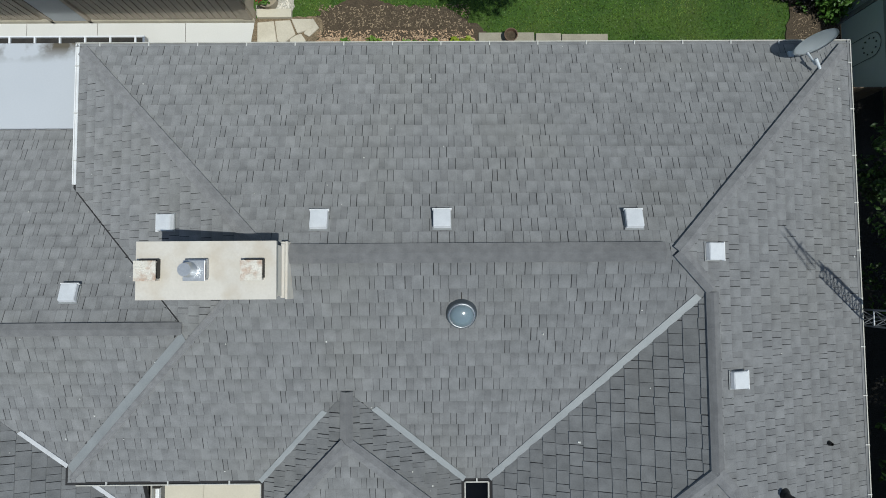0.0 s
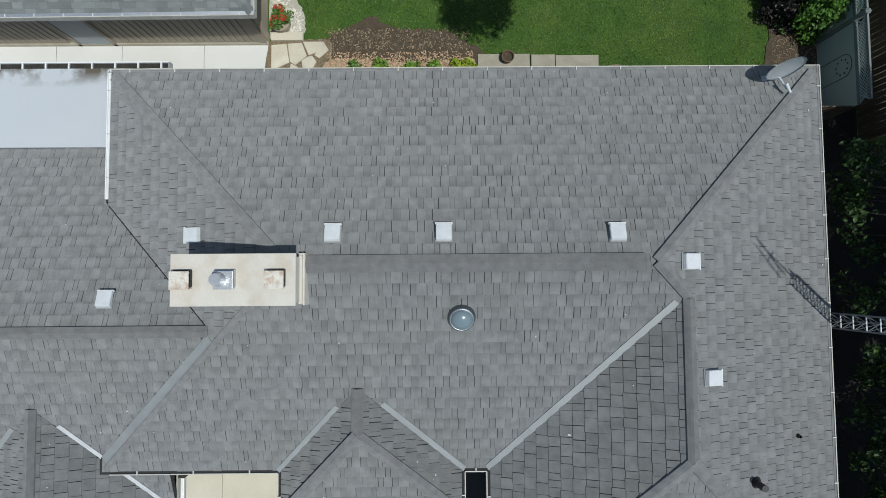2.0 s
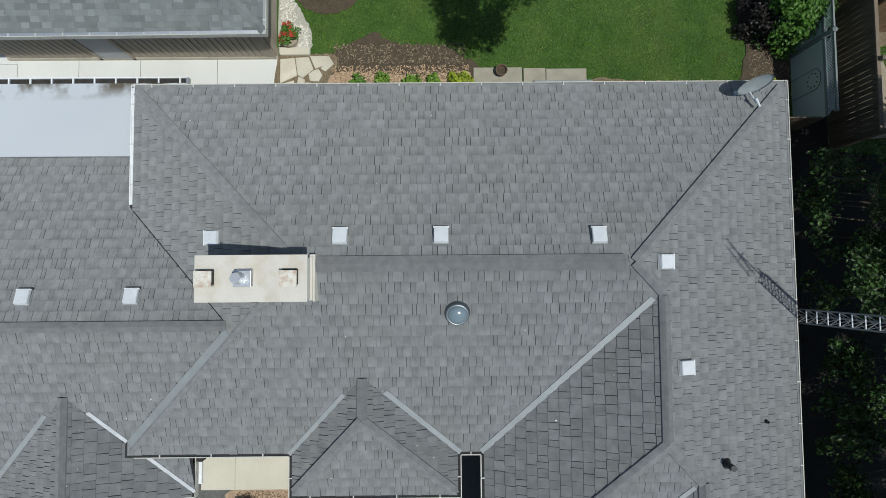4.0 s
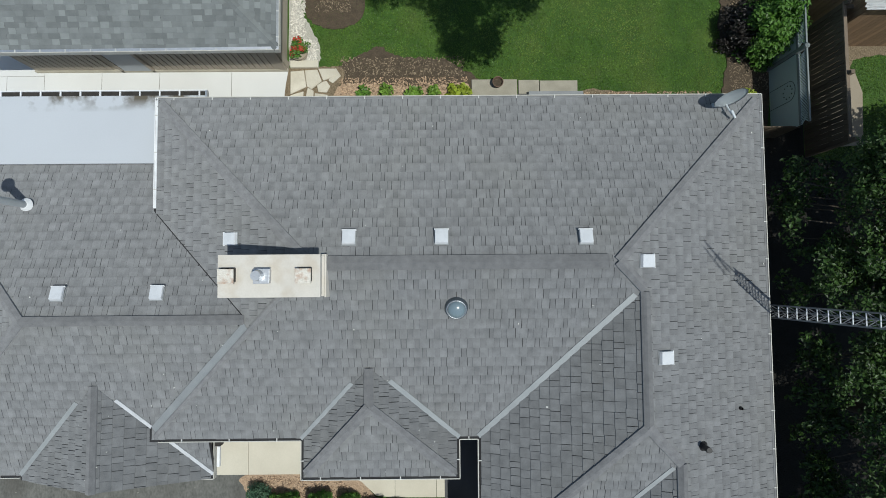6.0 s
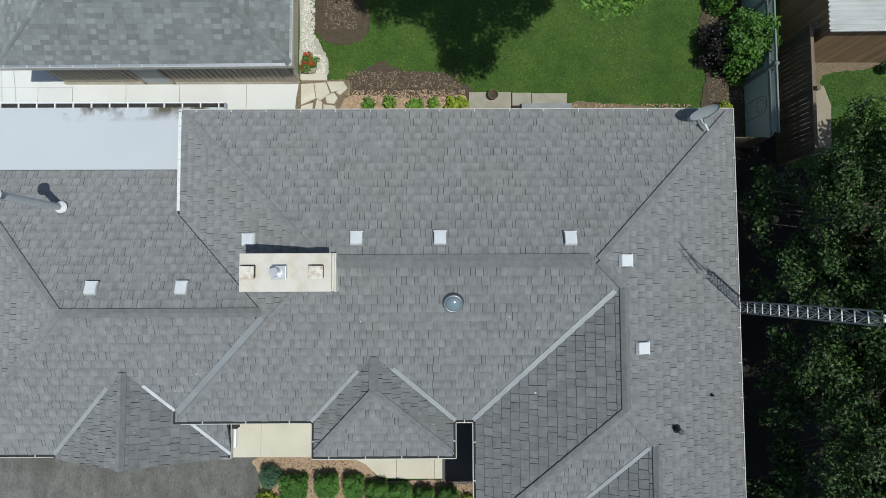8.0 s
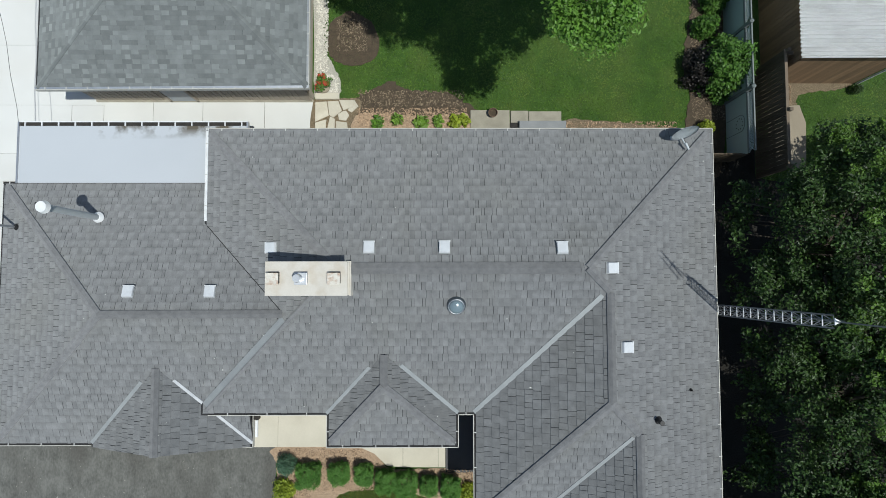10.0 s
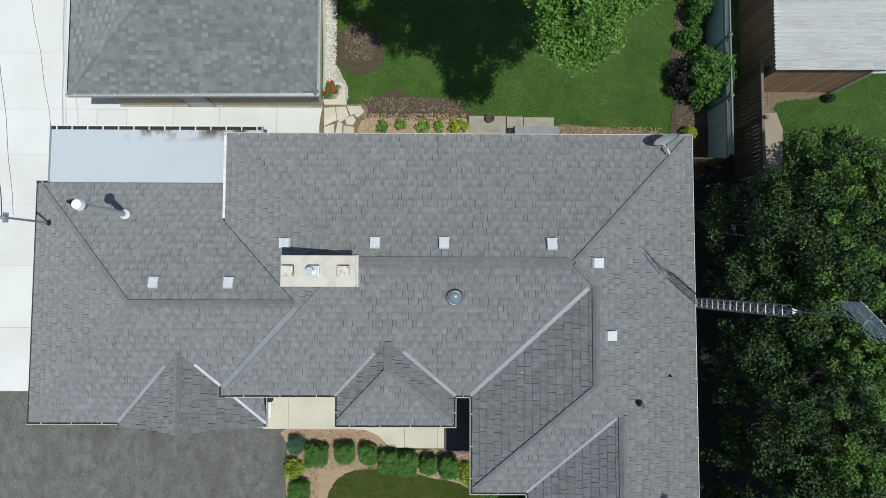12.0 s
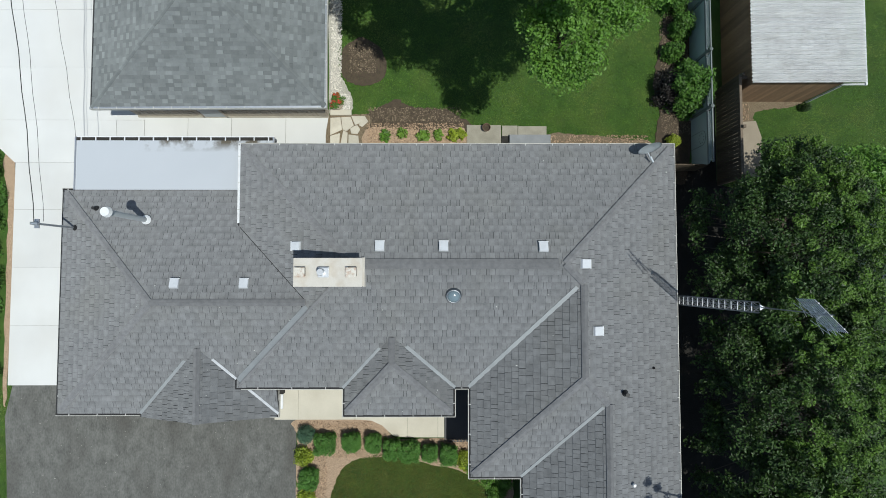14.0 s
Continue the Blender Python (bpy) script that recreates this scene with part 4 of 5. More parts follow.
# thin near-black plate, not a hole, laid next to the board
part("opening", block(2.4, 4.7, 0.05, 2.66, 5.5, 0.06), DARK, hatch, "dark gap")

# flagstones
bed("flagstone_bed", smooth_outline([(-4.04, 6.25), (-3.3, 6.3), (-2.6, 6.32), (-2.5, 6.0), (-2.8, 5.5), (-2.9, 4.8), (-4.04, 4.8)], 6, 0.02), 0.01, GRIT_MULCH, "brown mulch between the flagstones", "flower bed")
flags = thing("flagstone_path", "irregular cream flagstones beside the walk", "flagstones")
for i, pts in enumerate(([(-3.98, 6.17), (-3.62, 6.2), (-3.55, 5.75), (-3.98, 5.55)], [(-3.58, 6.2), (-3.24, 6.22), (-3.12, 5.9), (-3.4, 5.68), (-3.52, 5.76)], [(-3.2, 6.25), (-2.75, 6.25), (-2.72, 6.05), (-3.06, 5.92)],
                         [(-2.72, 6.27), (-2.58, 6.05), (-2.8, 5.85), (-2.92, 5.92)], [(-3.08, 5.88), (-2.98, 5.9), (-2.88, 5.75), (-2.98, 5.58), (-3.2, 5.6), (-3.24, 5.78)], [(-3.5, 5.7), (-3.34, 5.62), (-3.36, 5.2), (-3.6, 5.2)], [(-3.98, 5.5), (-3.63, 5.6), (-3.66, 5.1), (-3.98, 5.1)], [(-3.3, 5.55), (-2.95, 5.5), (-2.9, 5.1), (-3.3, 5.1)])):
    mx, my = sum(p[0] for p in pts) / len(pts), sum(p[1] for p in pts) / len(pts)
    bm = slab([(mx + (x - mx) * 1.04, my + (y - my) * 1.04) for x, y in pts], GROUND, 0.05 + 0.008 * (i % 3))
    bmesh.ops.bevel(bm, geom=[e for e in bm.edges], offset=0.012, segments=1, affect="EDGES")
    part("stone", bm, STONE, flags)
sill = thing("stone_edging", "grey stone edging slab in the gravel", "edging")
part("slab", block(-3.98, 6.28, GROUND, -3.2, 6.48, 0.1, 0.015), CONCRETE_TAN, sill)


# ---- plants ----
def leaf_material(name, low, high, through=0.35, each=0.35, **wear):
    m = material(name, low, high, 1.5, 20, 0.5, bump=0.0, each=each, **wear)
    n, l = m.node_tree.nodes, m.node_tree.links
    shine = n["Principled BSDF"]
    color = shine.inputs["Base Color"].links[0].from_socket
    glow = n.new("ShaderNodeBsdfTranslucent")
    mix = n.new("ShaderNodeMixShader")
    mix.inputs[0].default_value = through
    l.new(color, glow.inputs["Color"])
    l.new(shine.outputs[0], mix.inputs[1])
    l.new(glow.outputs[0], mix.inputs[2])
    l.new(mix.outputs[0], n["Material Output"].inputs["Surface"])
    return m


# the crowns' inner shade and sunlit tips put into two leaf colours
LEAF_DARK = leaf_material("deep green leaves with crown shade", (0.013, 0.033, 0.006), (0.058, 0.118, 0.021), 0.25, 0.6)
LEAF_TIP = leaf_material("leaf tips with sunlight in colour", (0.055, 0.122, 0.014), (0.13, 0.228, 0.035), 0.3, 0.5)
LEAF_BRIGHT = leaf_material("bright green leaves", (0.085, 0.19, 0.025), (0.17, 0.33, 0.05))
LEAF_MID = leaf_material("fresh green leaves", (0.06, 0.15, 0.02), (0.12, 0.25, 0.04))
LEAF_BOX = leaf_material("boxwood leaves", (0.062, 0.17, 0.022), (0.12, 0.27, 0.045), 0.2)
LEAF_GOLD = leaf_material("yellow-green leaves", (0.20, 0.28, 0.022), (0.38, 0.44, 0.05))
LEAF_LIME = leaf_material("lime green leaves", (0.13, 0.25, 0.03), (0.25, 0.40, 0.07))
# near-black: the shade on this shrub is put into its leaf colour
LEAF_NEAR_BLACK = leaf_material("near-black leaves with shade in colour", (0.010, 0.008, 0.007), (0.030, 0.024, 0.020), 0.1)
LEAF_BLUE = leaf_material("blue-green needles", (0.04, 0.10, 0.06), (0.08, 0.16, 0.09), 0.1)
BARK = material("brown bark", (0.05, 0.04, 0.03), (0.11, 0.09, 0.065), 4, 40, 0.9, bump=0.6, stretch=(1, 1, 0.3))
PETAL = material("red petals", (0.45, 0.02, 0.02), (0.62, 0.06, 0.05), 9, 40, 0.6, bump=0.0, each=0.3)


def leaf_cloud(name, centres, spread, per, size, mat, parent, seed, squash=1.0, upright=0.55):
    """Many small folded leaves scattered round clump centres, as one mesh."""
    rng = np.random.default_rng(seed)
    c = np.repeat(np.array(centres), per, axis=0)
    n = len(c)
    d = rng.normal(size=(n, 3))
    d /= np.linalg.norm(d, axis=1)[:, None]
    pos = c + d * (spread * rng.random((n, 1)) ** 0.45) * np.array([1, 1, squash])
    normal = d * 0.5 + rng.normal(size=(n, 3)) * 0.45 + np.array([0, 0, upright])
    normal /= np.linalg.norm(normal, axis=1)[:, None]
    along = np.cross(normal, rng.normal(size=(n, 3)))
    along /= np.linalg.norm(along, axis=1)[:, None]
    across = np.cross(normal, along)
    s = size * rng.uniform(0.6, 1.3, (n, 1))
    tip, root = pos + along * s, pos - along * s * 0.8
    l = pos + across * s * 0.5 + normal * s * 0.18
    r = pos - across * s * 0.5 + normal * s * 0.18
    verts = np.stack((root, l, tip, r), axis=1).reshape(-1, 3)
    idx = np.arange(n)[:, None] * 4
    faces = np.concatenate((idx + np.array([0, 1, 2]), idx + np.array([0, 2, 3])), axis=0)
    me = bpy.data.meshes.new(name)
    me.from_pydata(verts.tolist(), [], faces.tolist())
    me.materials.append(mat)
    ob = new(name, me)
    ob.parent = parent
    return ob


def low_boughs(owner, x0, x1, y0, y1, count, mat, seed):
    """Sparse leafy boughs hanging low on the house side."""
    rng = random.Random(seed)
    spots = [(rng.uniform(x0, x1) + 0.25 * rng.random(), rng.uniform(y0, y1), rng.uniform(1.6, 2.7)) for _ in range(count)]
    bm = bmesh.new()
    for p in spots[::3]:
        tube(bm, (p[0] + 2.2, p[1] * 0.8, 2.9), p, 0.03, 0.01, 5)
    part("bough", bm, BARK, owner, "thin low boughs")
    leaf_cloud("low_foliage", spots, 0.3, 60, 0.07, mat, owner, seed)


def tree(label, foot, crown, radii, clumps, per, size, mat, seed, spread=0.55, hollow=0.45, trunk=0.2, lobes=7):
    rng = random.Random(seed)
    ob = thing("tree", label, "tree")
    foot, crown = Vector(foot), Vector(crown)
    fork = foot.lerp(crown, 0.55)
    bm = tube(bmesh.new(), foot, fork, trunk, trunk * 0.7, 12)
    bumps = [(Vector((rng.gauss(0, 1), rng.gauss(0, 1), rng.gauss(0, 0.7))).normalized(), rng.uniform(0.75, 1.15)) for _ in range(lobes * 3)]
    centres = []
    while len(centres) < clumps:
        v = Vector((rng.gauss(0, 1), rng.gauss(0, 1), rng.gauss(0, 1))).normalized()
        reach = max(((v.dot(b) - 0.55) * 2.2 * k for b, k in bumps), default=0)
        reach = max(0.62, min(1.08, 0.62 + 0.46 * reach))
        r = reach * (hollow + (1 - hollow) * rng.random() ** 0.5)
        if v.z < -0.35:
            r *= 0.8
        centres.append(tuple(crown + Vector((v.x * radii[0], v.y * radii[1], v.z * radii[2])) * r))
    for c in centres[: 26]:
        mid = fork.lerp(Vector(c), 0.5) + Vector((0, 0, -0.15))
        tube(bm, fork, mid, trunk * 0.35, trunk * 0.2, 6)
        tube(bm, mid, c, trunk * 0.2, 0.015, 6)
    part("trunk", bm, BARK, ob, "brown trunk with spreading limbs")
    leaf_cloud("crown", centres, spread, per, size, mat, ob, seed, 0.8)
    return ob


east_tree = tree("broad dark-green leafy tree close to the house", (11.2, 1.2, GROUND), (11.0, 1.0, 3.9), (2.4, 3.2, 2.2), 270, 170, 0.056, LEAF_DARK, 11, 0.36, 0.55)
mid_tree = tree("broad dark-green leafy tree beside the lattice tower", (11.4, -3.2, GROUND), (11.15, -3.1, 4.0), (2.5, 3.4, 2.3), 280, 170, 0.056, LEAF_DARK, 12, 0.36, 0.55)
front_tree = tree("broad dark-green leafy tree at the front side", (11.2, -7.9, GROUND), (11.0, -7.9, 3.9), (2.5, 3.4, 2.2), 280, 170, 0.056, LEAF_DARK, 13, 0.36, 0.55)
# paler sprays set on the crowns' tops and sunward sides as painted sunlight
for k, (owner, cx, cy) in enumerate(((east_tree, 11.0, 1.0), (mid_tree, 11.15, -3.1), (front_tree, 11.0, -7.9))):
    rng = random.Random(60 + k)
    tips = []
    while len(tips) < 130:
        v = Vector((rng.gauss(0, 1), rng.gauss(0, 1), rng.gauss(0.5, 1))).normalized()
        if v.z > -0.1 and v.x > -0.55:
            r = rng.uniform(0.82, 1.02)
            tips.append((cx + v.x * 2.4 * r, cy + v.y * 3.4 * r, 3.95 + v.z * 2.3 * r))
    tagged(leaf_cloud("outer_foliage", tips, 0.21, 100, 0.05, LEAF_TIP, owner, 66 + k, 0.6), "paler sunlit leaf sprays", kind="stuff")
# added limb out of view, placed to cast leaf shadow on the east slope
high = [(7.75 + 0.26 * math.cos(k * 2.1), -7.25 + 0.3 * math.sin(k * 2.1), 7.35 + 0.05 * k) for k in range(7)] + [(8.3, -7.5, 7.0), (8.7, -7.6, 6.6)]
part("limb", tube(bmesh.new(), (11.0, -8.2, 4.2), (7.8, -7.25, 7.3), 0.06, 0.02, 8), BARK, front_tree, "high side limb")
leaf_cloud("limb_foliage", high, 0.16, 60, 0.05, LEAF_DARK, front_tree, 68)
low_boughs(mid_tree, 8.7, 9.6, -5.6, -1.2, 44, LEAF_DARK, 23)
low_boughs(front_tree, 8.5, 9.5, -10, -4.5, 40, LEAF_DARK, 22)
low_boughs(east_tree, 8.4, 9.4, -1.8, 3.0, 34, LEAF_DARK, 21)
tree("bright leafy tree behind the others", (13.6, 2.7, GROUND), (13.4, 2.6, 3.4), (1.2, 1.7, 1.6), 110, 90, 0.075, LEAF_BRIGHT, 14, 0.38)
tall = thing("tree", "tall bright-green tree over the back lawn", "tree")
rng = random.Random(16)
bm = tube(bmesh.new(), (3.6, 11.2, GROUND), (3.3, 10.4, 5.2), 0.3, 0.21, 14)
part("trunk", bm, BARK, tall, "brown trunk")
clumps = []
# lobes at 10.5 m are raised out of view, keeping the lawn's shadow
for cx, cy, cz, rx, ry, rz, count in ((2.95, 5.85, 8.0, 0.95, 1.15, 0.8, 46), (4.3, 7.3, 8.0, 1.25, 1.25, 0.9, 66), (2.95, 7.0, 10.5, 1.15, 1.2, 0.8, 76), (1.5, 7.3, 10.5, 1.4, 1.35, 0.9, 90), (-0.6, 8.8, 8.2, 1.45, 1.5, 1.0, 76),
                                      (5.8, 8.8, 8.0, 1.6, 1.5, 1.0, 84), (2.6, 9.6, 8.8, 2.6, 2.4, 1.4, 170), (-0.6, 12.0, 8.5, 2.9, 2.6, 1.4, 140), (5.0, 12.0, 8.5, 3.0, 2.6, 1.4, 140)):
    hub = Vector((cx, cy, cz - rz * 0.5))
    bm = tube(bmesh.new(), (3.3, 10.4, 5.0), hub, 0.13, 0.06, 8)
    for k in range(count):
        v = Vector((rng.gauss(0, 1), rng.gauss(0, 1), rng.gauss(0.2, 0.9))).normalized() * rng.uniform(0.35, 1.0) ** 0.6
        c = (cx + v.x * rx, cy + v.y * ry, cz + v.z * rz)
        clumps.append(c)
        if k % 6 == 0:
            tube(bm, hub, c, 0.035, 0.01, 6)
    part("limb", bm, BARK, tall, "brown limb with side boughs")
leaf_cloud("crown", clumps, 0.36, 165, 0.057, LEAF_BRIGHT, tall, 17, 0.7)


def shrub(label, x, y, radii, mat, clumps=26, per=130, size=0.035, spread=0.2, seed=1, flat=False, name="shrub", group=""):
    rng = random.Random(seed)
    ob = thing(name, label, "shrub", group)
    centres = []
    for _ in range(clumps):
        v = Vector((rng.gauss(0, 1), rng.gauss(0, 1), abs(rng.gauss(0, 1)))).normalized()
        if flat:
            m = max(abs(v.x), abs(v.y), v.z) ** 1.0
            v = v / m
        r = rng.uniform(0.75 if flat else 0.55, 1.0)
        centres.append((x + v.x * (radii[0] - spread * 0.6) * r, y + v.y * (radii[1] - spread * 0.6) * r, 0.08 + v.z * (radii[2] - spread * 0.5) * r))
    bm = bmesh.new()
    for c in centres[:9]:
        tube(bm, (x, y, GROUND), c, 0.02, 0.008, 5)
    part("stem", bm, BARK, ob, "woody stems")
    leaf_cloud("foliage", centres, spread, per, size, mat, ob, seed)
    return ob


for i, (x, y, rx, ry) in enumerate(((-4.03, -5.72, 0.45, 0.44), (-3.07, -5.66, 0.38, 0.40), (-2.3, -5.7, 0.34, 0.38), (-1.6, -5.92, 0.40, 0.42), (-0.97, -6.0, 0.42, 0.44), (-0.27, -6.05, 0.33, 0.34), (0.42, -6.1, 0.37, 0.42), (-4.6, -6.93, 0.40, 0.42))):
    shrub("clipped green boxwood shrub in reddish mulch", x, y, (rx * 0.86, ry * 0.86, 0.62), LEAF_BOX, 150, 90, 0.02, 0.085, 30 + i, True, "boxwood", "boxwoods by the front walk")
for i, (x, y, rx, ry) in enumerate(((-4.82, -6.2, 0.36, 0.4), (-4.68, -7.6, 0.34, 0.36), (0.98, -6.35, 0.26, 0.45))):
    shrub("loose yellow-green leafy shrub in the front bed", x, y, (rx, ry, 0.5), LEAF_GOLD, 30, 60, 0.045, 0.16, 50 + i)
shrub("blue-green dwarf spruce beside the asphalt", -4.76, -5.42, (0.36, 0.36, 0.6), LEAF_BLUE, 40, 130, 0.025, 0.14, 60, False, "dwarf_spruce")
for i, (x, y) in enumerate(((1.75, -6.9), (2.15, -7.45), (1.35, -6.6), (2.4, -6.95))):
    shrub("low green foundation shrub by the wing", x, y, (0.4, 0.38, 0.8), LEAF_BRIGHT, 30, 80, 0.04, 0.17, 64 + i)
shrub("round dense green shrub by the vinyl fence", 9.12, 7.05, (0.85, 1.0, 2.2), LEAF_MID, 110, 100, 0.06, 0.26, 70)
# leaf colour here carries the shade beside the green shrub
shrub("dark purple-leaved shrub in the soil bed", 8.55, 7.15, (0.62, 0.85, 1.3), LEAF_NEAR_BLACK, 60, 110, 0.045, 0.24, 72)
shrub("golden shrub by the house corner", 8.75, 5.3, (0.3, 0.28, 0.5), LEAF_GOLD, 24, 80, 0.035, 0.14, 71)
for i, (x, y, r, h) in enumerate(((8.75, 8.6, 0.4, 0.9), (9.05, 9.5, 0.5, 1.3), (8.8, 10.4, 0.55, 1.6), (9.2, 11.6, 0.6, 1.6), (9.2, 8.0, 0.3, 0.8))):
    shrub("light green leafy shrub along the fence", x, y, (r, r, h), LEAF_MID, 36, 80, 0.05, 0.22, 80 + i)
for i, (x, m) in enumerate(((-1.95, LEAF_BRIGHT), (-1.3, LEAF_LIME), (-0.5, LEAF_LIME), (0.02, LEAF_LIME), (0.55, LEAF_GOLD), (0.85, LEAF_GOLD))):
    shrub("small leafy perennial in the mulch strip", x, 5.5 + 0.05 * (i % 2), (0.2 + 0.04 * (i % 3), 0.22, 0.3), m, 9, 12, 0.09, 0.13, 90 + i, False, "perennial", "perennials by the back wall")
for i, y in enumerate((6.3, 5.5, 4.3, 3.2, 2.2, 1.2, 0.2, -0.9, -2.0, -3.1)):
    shrub("green hedge shrub beside the concrete drive", -16.25 - 0.08 * (i % 3) - (0.7 if y > 5 else 0), y, (0.5, 0.6, 0.9 + 0.2 * (i % 2)), LEAF_BOX if i % 2 else LEAF_MID, 40, 80, 0.045, 0.25, 100 + i, False, "hedge_shrub", "hedge by the drive")
shrub("small dark shrub at the shed corner", 13.75, 6.55, (0.2, 0.18, 0.35), LEAF_DARK, 14, 60, 0.035, 0.12, 120)

# flower tub
tub = thing("flower_tub", "tan round planter full of red flowers", "planter")
bm = bmesh.new()
tube(bm, (-3.72, 6.68, 0.0), (-3.72, 6.68, 0.3), 0.2, 0.26, 28)
part("pot", bm, PAD, tub, "tan round pot")
rng = random.Random(5)
spots = [(-3.72 + 0.17 * rng.gauss(0, 0.6), 6.7 + 0.17 * rng.gauss(0, 0.6), 0.38 + 0.08 * rng.random()) for _ in range(22)]
leaf_cloud("leaves", spots, 0.1, 30, 0.04, LEAF_MID, tub, 6)
tagged(leaf_cloud("flowers", [(x, y, z + 0.05) for x, y, z in spots[:13]], 0.07, 34, 0.022, PETAL, tub, 7), "bright red petals", kind="stuff")
clay_pot = thing("clay_pot", "empty dark clay pot on the concrete slab", "pot")
bm = tube(bmesh.new(), (1.82, 5.78, 0.05), (1.82, 5.78, 0.27), 0.11, 0.155, 24, False)
bmesh.ops.solidify(bm, geom=bm.faces[:], thickness=0.02)
part("shell", bm, material("brown clay", (0.10, 0.065, 0.045), (0.16, 0.10, 0.07), 4, 40, 0.8), clay_pot)
part("earth", tube(bmesh.new(), (1.82, 5.78, 0.05), (1.82, 5.78, 0.18), 0.1, 0.12, 20), SOIL, clay_pot, "dry earth")


# ---- fences ----
fence = thing("vinyl_fence", "pale vinyl fence with a lattice top", "fence")
for i in range(5):
    y0 = 4.15 + i * 2.0
    part("panel", block(9.49, y0 + 0.06, 0.05, 9.53, y0 + 1.94, 1.35), VINYL, fence)
    part("rail", block(9.485, y0 + 0.06, 1.35, 9.535, y0 + 1.94, 1.42), VINYL_RAIL, fence)
    part("rail", block(9.49, y0 + 0.06, 1.72, 9.53, y0 + 1.94, 1.78), VINYL_RAIL, fence)
    bm = bmesh.new()
    for k in range(24):
        for lean in (-1, 1):
            yc = y0 + 0.1 + k * 0.078
            tube(bm, (9.51, max(y0 + 0.06, min(y0 + 1.94, yc - 0.15 * lean)), 1.42), (9.51, max(y0 + 0.06, min(y0 + 1.94, yc + 0.15 * lean)), 1.72), 0.009, 0.009, 4)
    part("lattice", bm, VINYL, fence)
for i in range(1, 6):
    post = part("post", block(9.46, 4.1 + i * 2.0, GROUND, 9.56, 4.2 + i * 2.0, 1.8, 0.006), VINYL_RAIL, fence)
    part("post_cap", tube(bmesh.new(), (9.51, 4.15 + i * 2.0, 1.8), (9.51, 4.15 + i * 2.0, 1.84), 0.075, 0.02, 4), VINYL_RAIL, post)
ornament = thing("fence_ornament", "thin dark wire arch with small leaves on the vinyl fence", "ornament")
line = [(9.476, 5.47, GROUND), (9.476, 5.47, 0.4)] + [(9.476, 5.21 + 0.26 * math.cos(k * math.pi / 12), 1.0 + 0.26 * math.sin(k * math.pi / 12)) for k in range(13)] + [(9.476, 4.95, 0.4), (9.476, 4.95, GROUND)]
bm = bmesh.new()
for a, b in zip(line, line[1:]):
    tube(bm, a, b, 0.006, 0.006, 6)
part("hoop", bm, DARK, ornament)
for k in range(9):
    y, z = 5.21 + 0.17 * math.cos(k * 0.7), 0.92 + 0.2 * math.sin(k * 0.7)
    part("leaf", block(9.472, y - 0.014, z - 0.014, 9.49, y + 0.014, z + 0.014, 0.004), DARK, ornament)
wood_fence = thing("wooden_fence", "dark weathered board fence on posts", "fence")
for i in range(25):
    y = 3.7 + i * 0.142
    part("board", block(10.44, y, GROUND + 0.04, 10.462, y + 0.128, 1.8 + 0.01 * (i % 3)), WOOD_DARK, wood_fence)
for z in (0.4, 1.0, 1.6):
    part("rail", block(10.462, 3.7, z, 10.51, 7.25, z + 0.09), WOOD_DARK, wood_fence)
part("top_rail", block(10.42, 3.65, 1.81, 10.51, 7.25, 1.85, 0.006), WOOD_RAIL, wood_fence, "paler weathered top rail")
for y in (3.7, 5.4, 7.2):
    part("post", block(10.46, y - 0.05, GROUND, 10.56, y + 0.05, 1.98, 0.008), WOOD_RAIL, wood_fence)
part("cross_rail", block(10.5, 7.1, 1.72, 10.95, 7.2, 1.8, 0.005), WOOD_RAIL, wood_fence)
back_fence = thing("wooden_fence", "dark board gate across the side yard", "fence")
for i in range(8):
    part("board", block(7.82 + i * 0.225, 4.2, GROUND + 0.04, 8.03 + i * 0.225, 4.225, 1.2), WOOD_DARK, back_fence)
part("rail", block(7.82, 4.225, 0.95, 9.62, 4.27, 1.05), WOOD_DARK, back_fence)

# ---- shed ----
shed = thing("shed", "brown board shed with a white corrugated roof", "shed")
for i in range(22):
    part("board", block(10.76 + i * 0.139, 6.83, GROUND, 10.76 + i * 0.139 + 0.132, 6.852, 2.4), WOOD_BROWN, shed)
for i in range(30):
    part("board", block(10.728, 6.85 + i * 0.139, GROUND, 10.75, 6.85 + i * 0.139 + 0.132, 2.4), WOOD_BROWN, shed)
part("frame", block(10.75, 6.852, GROUND, 13.8, 11.0, 2.4), WOOD_DARK, shed)
bm = bmesh.new()
n = 300
rows = [(bm.verts.new((10.52, 6.72 + i * 0.0158, 2.5 + 0.03 * math.sin(i * 0.7854))), bm.verts.new((14.32, 6.72 + i * 0.0158, 2.56 + 0.03 * math.sin(i * 0.7854)))) for i in range(n)]
for p, q in zip(rows, rows[1:]):
    bm.faces.new((p[0], p[1], q[1], q[0]))
bmesh.ops.solidify(bm, geom=bm.faces[:], thickness=0.008)
part("roof", bm, TIN, shed, "white corrugated sheet roof")
part("gutter", block(14.31, 6.64, 2.46, 14.37, 11.3, 2.53, 0.01), WHITE_METAL, shed)
bm = tube(bmesh.new(), (14.35, 6.68, 2.48), (13.85, 6.8, 2.1), 0.035, 0.035, 10)
tube(bm, (13.85, 6.8, 2.1), (13.85, 6.8, 0.05), 0.035, 0.035, 10)
part("downspout", bm, WHITE_METAL, shed, "white downspout")
hoop = thing("yard_ring", "white ring on a short stake in the grass", "ring")
bm = bmesh.new()
